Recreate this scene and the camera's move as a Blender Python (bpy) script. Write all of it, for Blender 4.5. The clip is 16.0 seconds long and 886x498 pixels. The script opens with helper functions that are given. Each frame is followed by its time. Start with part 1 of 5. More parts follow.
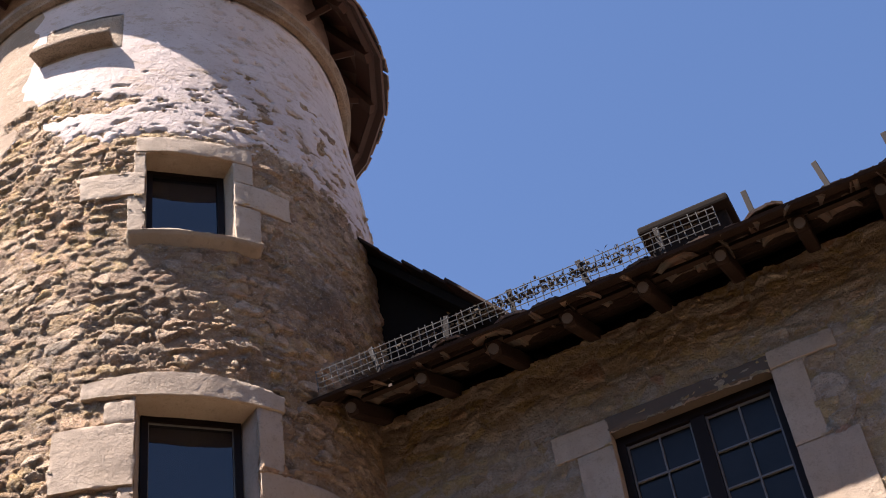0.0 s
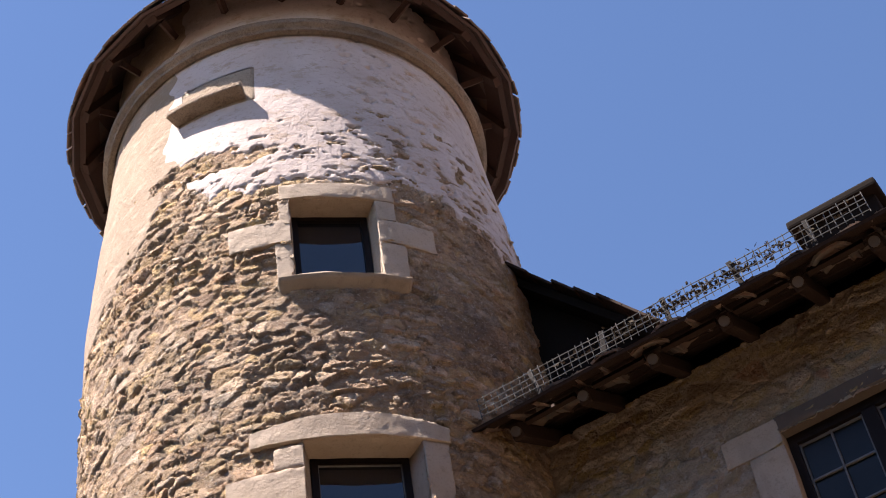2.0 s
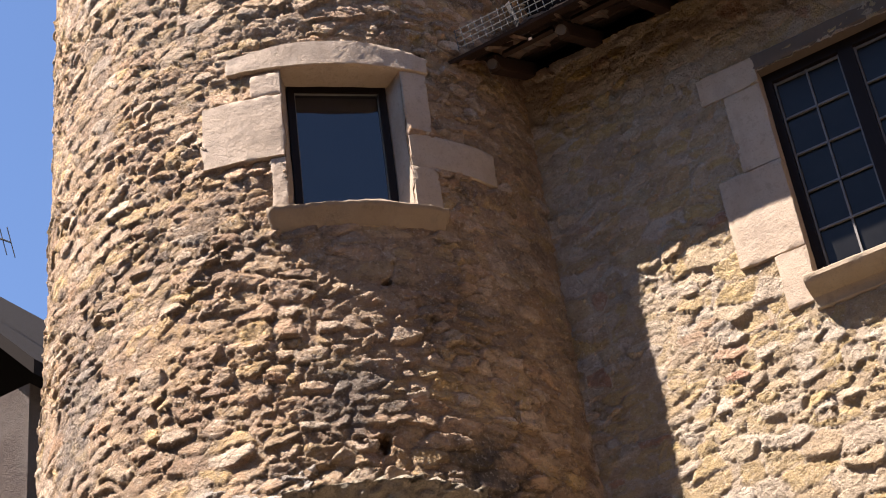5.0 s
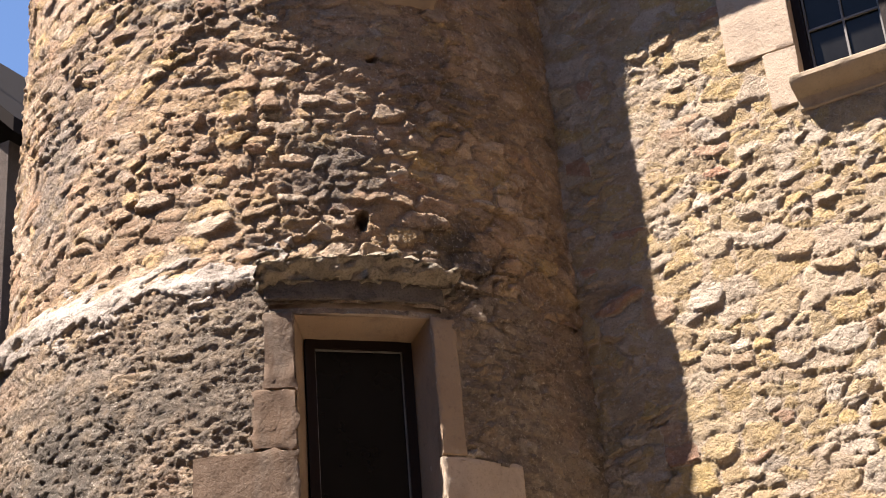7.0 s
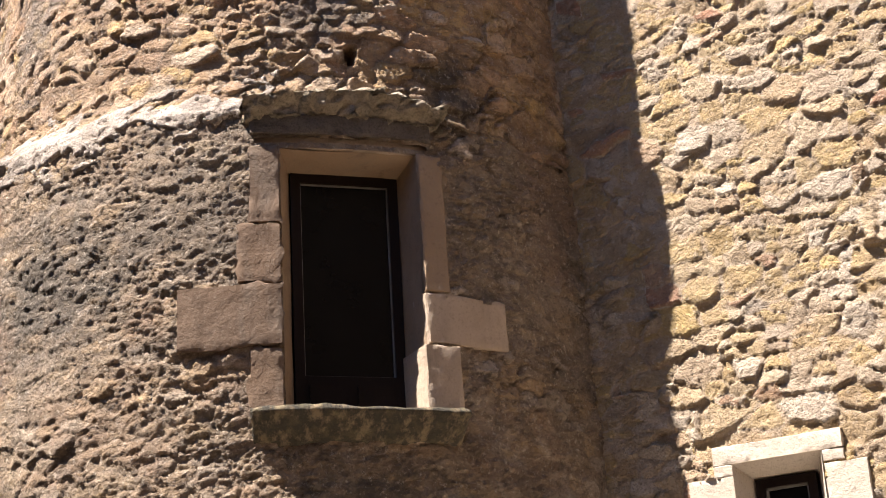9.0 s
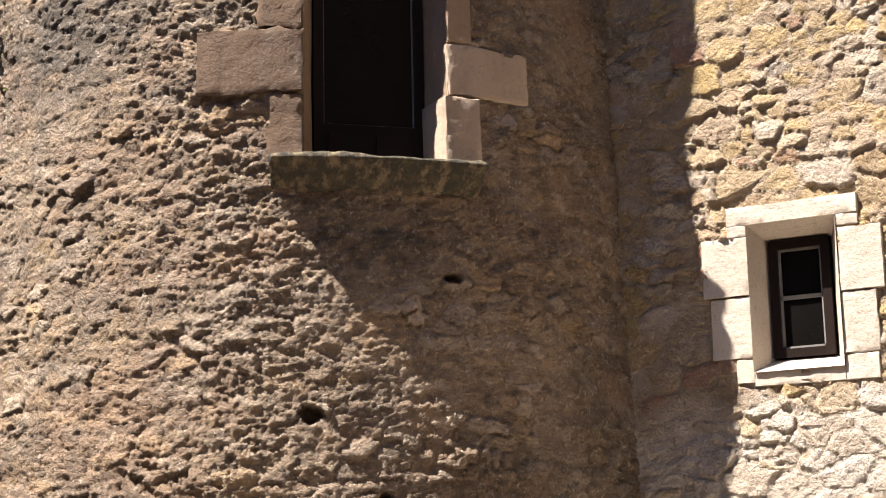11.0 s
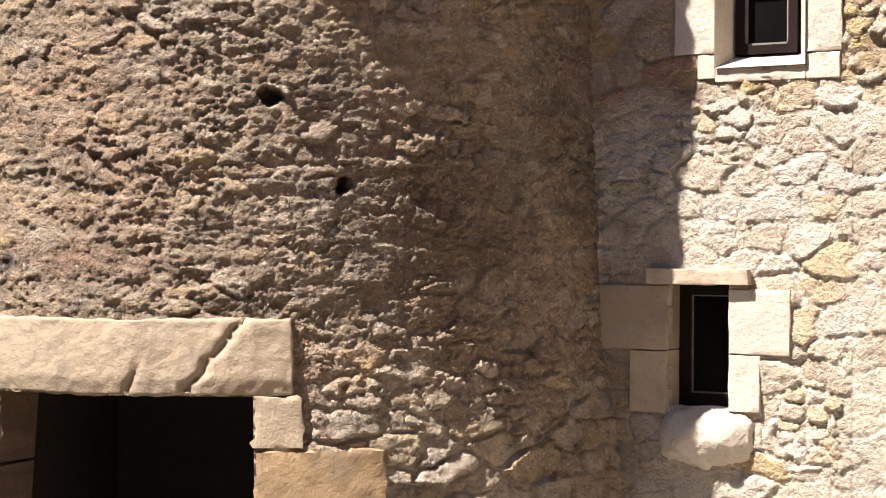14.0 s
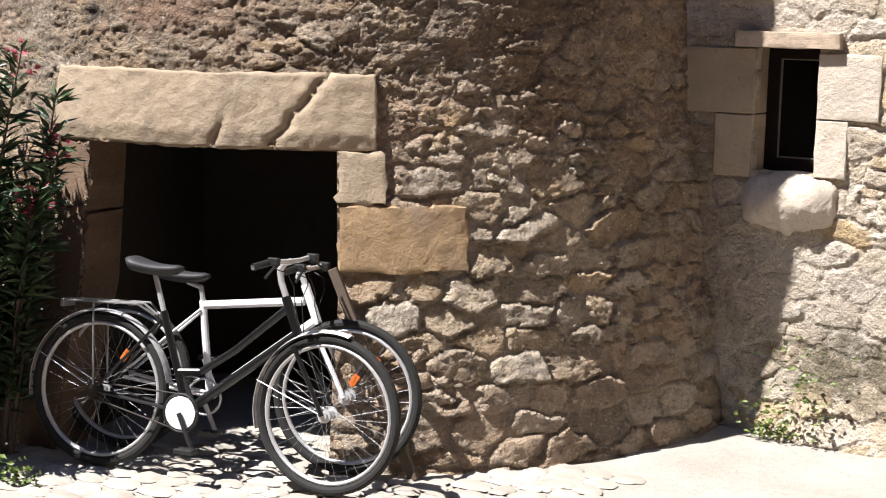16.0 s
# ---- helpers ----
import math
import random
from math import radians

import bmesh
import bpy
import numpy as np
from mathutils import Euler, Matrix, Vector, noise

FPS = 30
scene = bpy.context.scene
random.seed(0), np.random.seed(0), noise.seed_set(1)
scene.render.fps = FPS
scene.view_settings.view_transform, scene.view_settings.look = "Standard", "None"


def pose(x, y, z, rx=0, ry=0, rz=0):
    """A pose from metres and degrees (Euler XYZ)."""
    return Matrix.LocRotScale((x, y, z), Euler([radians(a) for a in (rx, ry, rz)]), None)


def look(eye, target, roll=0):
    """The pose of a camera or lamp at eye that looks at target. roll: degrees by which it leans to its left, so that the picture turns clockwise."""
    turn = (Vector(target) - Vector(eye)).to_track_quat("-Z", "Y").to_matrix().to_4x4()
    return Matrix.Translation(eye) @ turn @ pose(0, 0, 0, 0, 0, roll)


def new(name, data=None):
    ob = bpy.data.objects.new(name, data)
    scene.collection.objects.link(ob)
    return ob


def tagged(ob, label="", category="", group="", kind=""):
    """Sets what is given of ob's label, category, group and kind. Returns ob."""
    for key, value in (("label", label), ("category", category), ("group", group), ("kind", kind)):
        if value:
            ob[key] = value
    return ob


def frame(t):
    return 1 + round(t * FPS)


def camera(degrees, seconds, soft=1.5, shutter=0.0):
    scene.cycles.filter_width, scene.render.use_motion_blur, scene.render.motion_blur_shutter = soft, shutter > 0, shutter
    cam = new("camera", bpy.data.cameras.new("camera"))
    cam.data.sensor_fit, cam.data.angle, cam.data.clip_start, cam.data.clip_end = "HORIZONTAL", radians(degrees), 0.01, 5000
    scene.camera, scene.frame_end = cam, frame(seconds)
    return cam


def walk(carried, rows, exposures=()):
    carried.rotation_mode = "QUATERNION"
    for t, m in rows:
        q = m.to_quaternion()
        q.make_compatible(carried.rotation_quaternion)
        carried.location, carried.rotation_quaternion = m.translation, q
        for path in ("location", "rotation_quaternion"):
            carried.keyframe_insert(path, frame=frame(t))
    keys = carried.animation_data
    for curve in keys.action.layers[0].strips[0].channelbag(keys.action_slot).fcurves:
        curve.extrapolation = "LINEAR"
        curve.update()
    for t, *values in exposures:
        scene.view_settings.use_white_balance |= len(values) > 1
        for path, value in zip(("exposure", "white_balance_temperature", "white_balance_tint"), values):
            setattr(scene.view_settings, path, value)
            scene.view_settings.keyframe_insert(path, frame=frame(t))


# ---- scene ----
import collections

# ---- camera: stands still at eye height and tilts down the tower ----
cam = camera(30.425, 16.0, soft=1.05)
EYE = (0.0, 0.0, 2.05)
TURNS = [  # seconds, tilt, heading, lean
    (0, 134.641, 19.312, -9.473),
    (0.5, 135.070, 23.244, -10.184),
    (1, 135.432, 26.766, -10.956),
    (1.5, 135.764, 27.936, -10.093),
    (2, 136.329, 26.369, -10.422),
    (2.5, 132.599, 27.041, -10.281),
    (3, 129.765, 27.249, -9.111),
    (3.5, 127.500, 27.822, -8.848),
    (3.7, 126.709, 28.008, -8.773),
    (5.8, 121.196, 27.601, -6.853),
    (6, 120.382, 27.534, -6.438),
    (6.5, 117.931, 27.775, -5.695),
    (7, 115.724, 28.224, -4.726),
    (7.5, 114.100, 28.323, -4.364),
    (8, 113.448, 28.533, -3.937),
    (8.5, 112.119, 28.257, -3.943),
    (9, 109.992, 28.117, -3.468),
    (9.2, 108.880, 28.206, -2.911),
    (11.3, 100.238, 29.180, -1.206),
    (11.5, 99.491, 29.143, -1.111),
    (12, 97.481, 28.767, -0.711),
    (12.5, 95.620, 28.070, -0.576),
    (13, 93.503, 27.900, -0.730),
    (13.5, 91.858, 27.585, -0.531),
    (14, 90.318, 27.830, 0.373),
    (14.5, 88.430, 29.118, 1.230),
    (15, 85.993, 29.571, 1.410),
    (15.5, 83.591, 29.906, 1.368),
    (16, 81.790, 30.633, 1.430),
]
EXPOSURES = [(0.0, 1.68, 6550, 20), (3.5, 1.74, 6600, 19), (6.0, 1.79, 6650, 18), (12.5, 1.80, 6500, 15), (14.5, 1.77, 6350, 14), (16.0, 1.44, 6050, 13)]
walk(cam, [(t, pose(*EYE, rx, 0, rz) @ pose(0, 0, 0, 0, 0, lean)) for t, rx, rz, lean in TURNS], EXPOSURES)

# ---- light: clear summer noon, sun high behind the left shoulder ----
SUN_EL, SUN_X, SUN_Y = radians(59), -0.613, -0.790
world = bpy.data.worlds.new("sky")
scene.world = world
world.use_nodes = True
wn = world.node_tree.nodes
sky = wn.new("ShaderNodeTexSky")
sky.sky_type, sky.sun_disc, sky.sun_elevation = "NISHITA", False, SUN_EL
sky.sun_rotation = math.atan2(SUN_X, SUN_Y)
sky.air_density, sky.dust_density, sky.ozone_density = 1.0, 0.1, 5.0
wn["Background"].inputs["Strength"].default_value = 0.05
deep = wn.new("ShaderNodeHueSaturation")
deep.inputs["Saturation"].default_value, deep.inputs["Value"].default_value = 1.02, 1.3
world.node_tree.links.new(sky.outputs[0], deep.inputs["Color"])
world.node_tree.links.new(deep.outputs[0], wn["Background"].inputs[0])
sun = new("sun", bpy.data.lights.new("sun", "SUN"))
sun.data.energy, sun.data.angle, sun.data.color = 5.0, radians(0.5), (1.0, 0.935, 0.835)
sun.matrix_world = look((SUN_X * 20 * math.cos(SUN_EL), SUN_Y * 20 * math.cos(SUN_EL), 20 * math.sin(SUN_EL)), (0, 0, 0))


# ---- materials ----
class Mat:
    """Small helper that strings shader nodes together."""

    def __init__(self, name, rough=0.85, metal=0.0):
        self.m = bpy.data.materials.new(name)
        self.m.use_nodes = True
        self.t = self.m.node_tree
        self.b = self.t.nodes["Principled BSDF"]
        self.b.inputs["Roughness"].default_value, self.b.inputs["Metallic"].default_value = rough, metal
        self.pos = self.n("ShaderNodeNewGeometry").outputs["Position"]

    def n(self, kind, **sets):
        node = self.t.nodes.new(kind)
        for key, value in sets.items():
            node.inputs[key.replace("_", " ")].default_value = value
        return node

    def link(self, a, b):
        self.t.links.new(a, b)

    def noise(self, scale, detail=4.0, rough=0.6, stretch=None):
        node = self.n("ShaderNodeTexNoise", Scale=scale, Detail=detail, Roughness=rough)
        if stretch:
            mp = self.n("ShaderNodeMapping", Scale=stretch)
            self.link(self.pos, mp.inputs[0])
            self.link(mp.outputs[0], node.inputs["Vector"])
        else:
            self.link(self.pos, node.inputs["Vector"])
        return node.outputs[0]

    def ramp(self, fac, stops):
        node = self.n("ShaderNodeValToRGB")
        el = node.color_ramp.elements
        while len(el) < len(stops):
            el.new(0.5)
        for e, (p, c) in zip(el, stops):
            e.position, e.color = p, (*c, 1) if len(c) == 3 else c
        self.link(fac, node.inputs[0])
        return node.outputs[0]

    def mix(self, fac, a, b, mode="MIX"):
        node = self.t.nodes.new("ShaderNodeMix")
        node.data_type, node.blend_type = "RGBA", mode
        for sock, v in ((node.inputs[0], fac), (node.inputs[6], a), (node.inputs[7], b)):
            if isinstance(v, (int, float)):
                sock.default_value = v
            elif isinstance(v, tuple):
                sock.default_value = (*v, 1)
            else:
                self.link(v, sock)
        return node.outputs[2]

    def math(self, op, a, b=0.0):
        node = self.t.nodes.new("ShaderNodeMath")
        node.operation = op
        for sock, v in zip(node.inputs, (a, b)):
            if isinstance(v, (int, float)):
                sock.default_value = v
            else:
                self.link(v, sock)
        return node.outputs[0]

    def mask(self, fac, lo, hi):
        return self.ramp(fac, [(lo, (0, 0, 0)), (hi, (1, 1, 1))])

    def piece(self):
        """A random number for each stone, tile or board."""
        a, b = self.n("ShaderNodeObjectInfo").outputs["Random"], self.n("ShaderNodeNewGeometry").outputs["Random Per Island"]
        return self.math("FRACT", self.math("ADD", a, b))

    def colour(self, c):
        if isinstance(c, tuple):
            self.b.inputs["Base Color"].default_value = (*c, 1)
        else:
            self.link(c, self.b.inputs["Base Color"])
        return self

    def bump(self, h, strength=0.5, distance=0.01):
        node = self.n("ShaderNodeBump", Strength=strength, Distance=distance)
        self.link(h, node.inputs["Height"])
        self.link(node.outputs[0], self.b.inputs["Normal"])
        return self.m


def rough_height(k, scales=(9, 38, 120), weights=(0.5, 0.35, 0.15)):
    total = 0.0
    for s, w in zip(scales, weights):
        total = k.math("ADD", k.math("MULTIPLY", k.noise(s, 5, 0.65), w), total)
    return total


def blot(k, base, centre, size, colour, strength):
    """One ragged-edged patch of colour round a place, for dirt and for shade."""
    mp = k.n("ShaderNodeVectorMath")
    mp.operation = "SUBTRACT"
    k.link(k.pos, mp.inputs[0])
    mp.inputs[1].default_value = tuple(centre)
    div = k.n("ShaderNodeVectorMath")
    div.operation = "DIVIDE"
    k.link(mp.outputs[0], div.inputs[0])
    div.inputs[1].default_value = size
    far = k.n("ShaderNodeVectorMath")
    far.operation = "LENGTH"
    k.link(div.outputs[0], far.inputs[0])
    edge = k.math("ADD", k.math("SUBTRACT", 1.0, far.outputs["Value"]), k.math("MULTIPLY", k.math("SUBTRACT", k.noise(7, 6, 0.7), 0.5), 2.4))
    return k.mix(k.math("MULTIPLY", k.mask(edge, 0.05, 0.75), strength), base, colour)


def masonry_material(name, palette, palette_low, mortar, mortar_low, dirt, lichen, patches=()):
    """Rubble whose stones, joints and change of build are given on the mesh."""
    k = Mat(name, 0.94)
    given = {}
    for key in ("stone", "joint", "zone"):
        node = k.n("ShaderNodeAttribute")
        node.attribute_name = key
        given[key] = node.outputs["Fac"]
    stone = k.mix(given["zone"], k.ramp(given["stone"], palette), k.ramp(given["stone"], palette_low))
    stone = k.mix(k.math("MULTIPLY", k.mask(k.noise(11, 6, 0.65), 0.40, 0.72), 0.5), stone, (0.26, 0.185, 0.12))
    stone = k.mix(k.math("MULTIPLY", k.mask(k.noise(17, 5, 0.65), 0.54, 0.70), 0.5), stone, (0.64, 0.53, 0.40))
    grout = k.mix(given["zone"], k.mix(k.mask(k.noise(6, 6), 0.35, 0.7), *mortar), k.mix(k.mask(k.noise(6, 6), 0.35, 0.7), *mortar_low))
    base = k.mix(given["joint"], stone, grout)
    base = k.mix(k.math("MULTIPLY", k.mask(k.noise(3.4, 6, 0.72, (1, 1, 1.5)), 0.56, 0.66), lichen), base, (0.46, 0.30, 0.09))
    base = k.mix(k.math("MULTIPLY", k.mask(k.noise(0.9, 6, 0.65), 0.47, 0.60), dirt), base, (0.27, 0.225, 0.175))
    base = k.mix(k.math("MULTIPLY", k.mask(k.noise(1.3, 6, 0.65, (1, 1, 1.4)), 0.48, 0.60), dirt), base, (0.33, 0.20, 0.125))
    base = k.mix(k.math("MULTIPLY", k.mask(k.noise(2.1, 7, 0.72), 0.50, 0.62), dirt), base, (0.10, 0.083, 0.068))
    base = k.mix(k.math("MULTIPLY", k.mask(k.noise(9, 6, 0.75, (1, 1, 1.6)), 0.51, 0.62), dirt * 1.3), base, (0.085, 0.066, 0.05))
    # patches hold real dirt and, in places, shade put into the colour
    for stain_or_patch in patches:
        base = blot(k, base, *stain_or_patch)
    base = k.mix(k.math("MULTIPLY", k.mask(k.noise(75, 4, 0.7), 0.55, 0.66), 0.4), base, (0.11, 0.084, 0.062))
    base = k.mix(k.math("MULTIPLY", k.mask(k.noise(40, 5, 0.75), 0.56, 0.66), 0.6), base, (0.66, 0.58, 0.47))
    return k.colour(base).bump(rough_height(k, (24, 66, 170), (0.50, 0.38, 0.12)), 1.0, 0.085)


WARM = [(0.0, (0.30, 0.185, 0.11)), (0.14, (0.66, 0.455, 0.26)), (0.28, (0.44, 0.28, 0.17)), (0.42, (0.74, 0.50, 0.22)), (0.56, (0.36, 0.24, 0.155)), (0.7, (0.78, 0.575, 0.385)), (0.85, (0.58, 0.335, 0.175)), (1.0, (0.80, 0.65, 0.48))]
GREYED = [(0.0, (0.19, 0.135, 0.09)), (0.2, (0.50, 0.375, 0.245)), (0.38, (0.28, 0.205, 0.14)), (0.55, (0.55, 0.385, 0.22)), (0.7, (0.24, 0.175, 0.12)), (0.86, (0.46, 0.375, 0.285)), (1.0, (0.68, 0.55, 0.41))]
FOOT = [(0.0, (0.34, 0.26, 0.175)), (0.25, (0.60, 0.51, 0.40)), (0.45, (0.50, 0.36, 0.205)), (0.65, (0.42, 0.34, 0.25)), (0.85, (0.66, 0.58, 0.47)), (1.0, (0.46, 0.34, 0.22))]
PALE = [(0.0, (0.44, 0.32, 0.20)), (0.16, (0.56, 0.40, 0.17)), (0.32, (0.50, 0.39, 0.28)), (0.5, (0.60, 0.43, 0.17)), (0.64, (0.54, 0.43, 0.31)), (0.82, (0.66, 0.57, 0.46)), (0.93, (0.60, 0.47, 0.30)), (1.0, (0.46, 0.24, 0.15))]
WHITE = [(0.0, (0.50, 0.40, 0.29)), (0.3, (0.74, 0.66, 0.55)), (0.5, (0.62, 0.46, 0.25)), (0.7, (0.78, 0.71, 0.62)), (1.0, (0.66, 0.55, 0.42))]


def mortar_material(name, a, b, dirt):
    k = Mat(name, 0.95)
    base = k.mix(k.mask(k.noise(5, 6), 0.35, 0.7), a, b)
    base = k.mix(k.math("MULTIPLY", k.mask(k.noise(1.1, 5), 0.48, 0.64), dirt), base, (0.14, 0.12, 0.10))
    base = k.mix(k.math("MULTIPLY", k.mask(k.noise(13, 6, 0.7, (1, 1, 1.7)), 0.52, 0.66), dirt), base, tuple(v * 0.35 for v in b))
    base = k.mix(k.math("MULTIPLY", k.mask(k.noise(85, 3), 0.48, 0.68), 0.55), base, tuple(v * 0.45 for v in b))
    return k.colour(base).bump(rough_height(k, (20, 58, 150), (0.45, 0.35, 0.2)), 1.0, 0.07)


house_mortar = mortar_material("house mortar", (0.54, 0.43, 0.315), (0.47, 0.35, 0.235), 0.15)
tower_mortar = mortar_material("tower mortar", (0.50, 0.345, 0.215), (0.41, 0.265, 0.15), 0.38)
# for the added walls: tone set by the light they throw back
blocker_mat = mortar_material("brown skylight blocker", (0.125, 0.08, 0.049), (0.095, 0.06, 0.036), 0.3)
cap_mortar = mortar_material("pale cap mortar", (0.66, 0.58, 0.50), (0.42, 0.35, 0.285), 0.55)


def plaster_material():
    k = Mat("weathered white render", 0.9)
    node = k.n("ShaderNodeAttribute")
    node.attribute_name = "stone"
    white = k.mix(k.mask(k.noise(2.2, 6), 0.36, 0.7), (0.57, 0.485, 0.445), (0.47, 0.385, 0.34))
    tan = k.mix(k.mask(k.noise(2.6, 6), 0.36, 0.7), (0.285, 0.205, 0.135), (0.225, 0.16, 0.10))
    base = k.mix(k.mask(node.outputs["Fac"], 0.42, 0.58), white, tan)
    base = k.mix(k.math("MULTIPLY", k.mask(k.noise(4.5, 7, 0.72, (1, 1, 1.8)), 0.54, 0.64), 0.75), base, (0.38, 0.285, 0.205))
    base = k.mix(k.math("MULTIPLY", k.mask(k.noise(30, 4), 0.60, 0.70), 0.5), base, (0.38, 0.30, 0.23))
    base = k.mix(k.math("MULTIPLY", k.mask(k.noise(14, 6, 0.75, (1, 1, 2.0)), 0.56, 0.64), 0.55), base, (0.33, 0.25, 0.18))
    return k.colour(base).bump(rough_height(k, (7, 30, 110)), 0.9, 0.035)


def dressed_material(name, a, b, stain_or_patch):
    k = Mat(name, 0.88)
    base = k.mix(k.mask(k.noise(4, 6), 0.3, 0.72), a, b)
    base = k.mix(k.math("MULTIPLY", k.piece(), 0.35), base, tuple(v * 0.75 for v in b))
    base = k.mix(k.math("MULTIPLY", k.mask(k.noise(3, 6, 0.7, (1.5, 1.5, 0.5)), 0.52, 0.68), stain_or_patch), base, (0.17, 0.14, 0.11))
    base = k.mix(k.math("MULTIPLY", k.mask(k.noise(15, 6, 0.75), 0.55, 0.68), 0.45), base, tuple(v * 0.5 for v in b))
    base = k.mix(k.math("MULTIPLY", k.mask(k.noise(70, 3), 0.56, 0.70), 0.5), base, (0.24, 0.19, 0.14))
    return k.colour(base).bump(rough_height(k, (7, 40, 150), (0.4, 0.42, 0.18)), 0.7, 0.022)


plaster = plaster_material()
cornice_stone = mortar_material("brown weathered cornice stone", (0.42, 0.32, 0.23), (0.30, 0.215, 0.145), 0.6)
tan_plaster = mortar_material("smooth tan render", (0.47, 0.365, 0.265), (0.41, 0.31, 0.215), 0.1)
dressed = dressed_material("dressed limestone", (0.47, 0.375, 0.285), (0.41, 0.315, 0.225), 0.3)
# dark brown left-hand blocks, their shade partly put into the colour
dressed_old = dressed_material("stained and shaded dressed limestone", (0.18, 0.115, 0.07), (0.125, 0.08, 0.05), 0.5)
dressed_mid = dressed_material("brown weathered limestone", (0.36, 0.26, 0.17), (0.29, 0.20, 0.125), 0.4)
dressed_new = dressed_material("pale new limestone", (0.56, 0.50, 0.42), (0.50, 0.43, 0.345), 0.15)
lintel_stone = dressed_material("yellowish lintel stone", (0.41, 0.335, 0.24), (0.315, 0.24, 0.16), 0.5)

ochre_block = dressed_material("ochre stained limestone block", (0.40, 0.275, 0.14), (0.30, 0.20, 0.11), 0.6)

hood_stone = mortar_material("blackened eroded stone", (0.21, 0.17, 0.13), (0.12, 0.095, 0.075), 0.6)
# weathered brown, with the shade on the upper sills in it too
sill_pale = dressed_material("weathered brown sill stone", (0.33, 0.255, 0.18), (0.25, 0.185, 0.125), 0.6)
moss_stone = mortar_material("mossy eroded hood stone", (0.48, 0.41, 0.31), (0.31, 0.255, 0.175), 0.5)
sill_k = Mat("streaked sill stone", 0.9)
sill_c = sill_k.mix(sill_k.mask(sill_k.noise(1.0, 5, 0.7, (14, 14, 1.5)), 0.36, 0.50), (0.26, 0.20, 0.12), (0.055, 0.048, 0.036))
sill_stone = sill_k.colour(sill_k.mix(sill_k.math("MULTIPLY", sill_k.mask(sill_k.noise(25, 5), 0.45, 0.7), 0.5), sill_c, (0.16, 0.14, 0.07))).bump(rough_height(sill_k, (20, 60, 160)), 0.9, 0.05)


def wood_material(name, a, b, rough=0.8):
    k = Mat(name, rough)
    base = k.mix(k.noise(9, 6, 0.6, (6, 6, 1)), a, b)
    base = k.mix(k.math("MULTIPLY", k.piece(), 0.4), base, (a[0] * 0.5, a[1] * 0.5, a[2] * 0.5))
    return k.colour(base).bump(k.noise(30, 5, 0.6, (5, 5, 1)), 0.4, 0.004)


# weathered, and darkened further for the shade under the eave
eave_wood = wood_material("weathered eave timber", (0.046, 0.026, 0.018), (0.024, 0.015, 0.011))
grey_wood = wood_material("greyed timber", (0.13, 0.095, 0.07), (0.08, 0.06, 0.045))
dark_wood = wood_material("dark painted window wood", (0.012, 0.008, 0.007), (0.019, 0.012, 0.009), 0.5)
tile_k = Mat("old clay roof tile", 0.9)
tile_k.colour(tile_k.mix(tile_k.mask(tile_k.noise(7, 6), 0.4, 0.65), tile_k.ramp(tile_k.piece(), [(0, (0.20, 0.11, 0.07)), (0.5, (0.14, 0.085, 0.06)), (1, (0.26, 0.17, 0.11))]), (0.10, 0.085, 0.07)))
roof_tile = tile_k.bump(rough_height(tile_k), 0.5, 0.006)


def plain(name, c, rough=0.5, metal=0.0, var=0.25, scale=18):
    k = Mat(name, rough, metal)
    return k.colour(k.mix(k.mask(k.noise(scale, 5), 0.35, 0.7), c, tuple(v * (1 - var) for v in c))).bump(k.noise(90, 3), 0.15, 0.002)


wire_mat = plain("galvanised wire", (0.13, 0.125, 0.115), 0.55, 0.5)
rust_mat = plain("rusty iron", (0.014, 0.009, 0.007), 0.9, 0.0)
came_mat = plain("grey glazing bar", (0.14, 0.13, 0.12), 0.6)
putty_mat = plain("pale putty line", (0.20, 0.19, 0.17), 0.7)
# near-black: deep shade of lean-to and far roof is in the colour
shade_black_wood = wood_material("near-black timber with deep shade in its colour", (0.014, 0.010, 0.008), (0.009, 0.007, 0.006), 0.95)
for dull in (shade_black_wood, eave_wood, dark_wood):
    dull.node_tree.nodes["Principled BSDF"].inputs["Specular IOR Level"].default_value = 0.1
# darkness of the unlit rooms is put into this colour
dark_inside = plain("unlit interior darkness", (0.05, 0.042, 0.034), 0.95)


def glass_material(name, tint, rough=0.03, gloss=0.75):
    k = Mat(name, rough)
    k.b.inputs["IOR"].default_value = 1.5
    k.b.inputs["Specular IOR Level"].default_value = gloss
    return k.colour(k.mix(k.mask(k.noise(3, 4), 0.4, 0.7), tint, tuple(v * 0.6 for v in tint))).bump(k.noise(3.0, 2), 0.06, 0.004)


# panes are opaque: the unlit room behind is in their colour
pane_mat = glass_material("window glass over a dark room", (0.012, 0.014, 0.018))
dull_mat = glass_material("dusty glass over a dark room", (0.006, 0.0055, 0.005), 0.25, 0.15)
old_pane_mat = glass_material("greyed old glass over a dark room", (0.012, 0.012, 0.012), 0.2, 0.18)


# ---- mesh helpers ----
def mesh(name, verts, faces, mat, smooth=False):
    me = bpy.data.meshes.new(name)
    me.from_pydata([tuple(v) for v in verts], [], faces)
    me.materials.append(mat)
    if smooth:
        me.polygons.foreach_set("use_smooth", [True] * len(me.polygons))
        if smooth == "creased":
            me.set_sharp_from_angle(angle=radians(38))
    me.update()
    return me


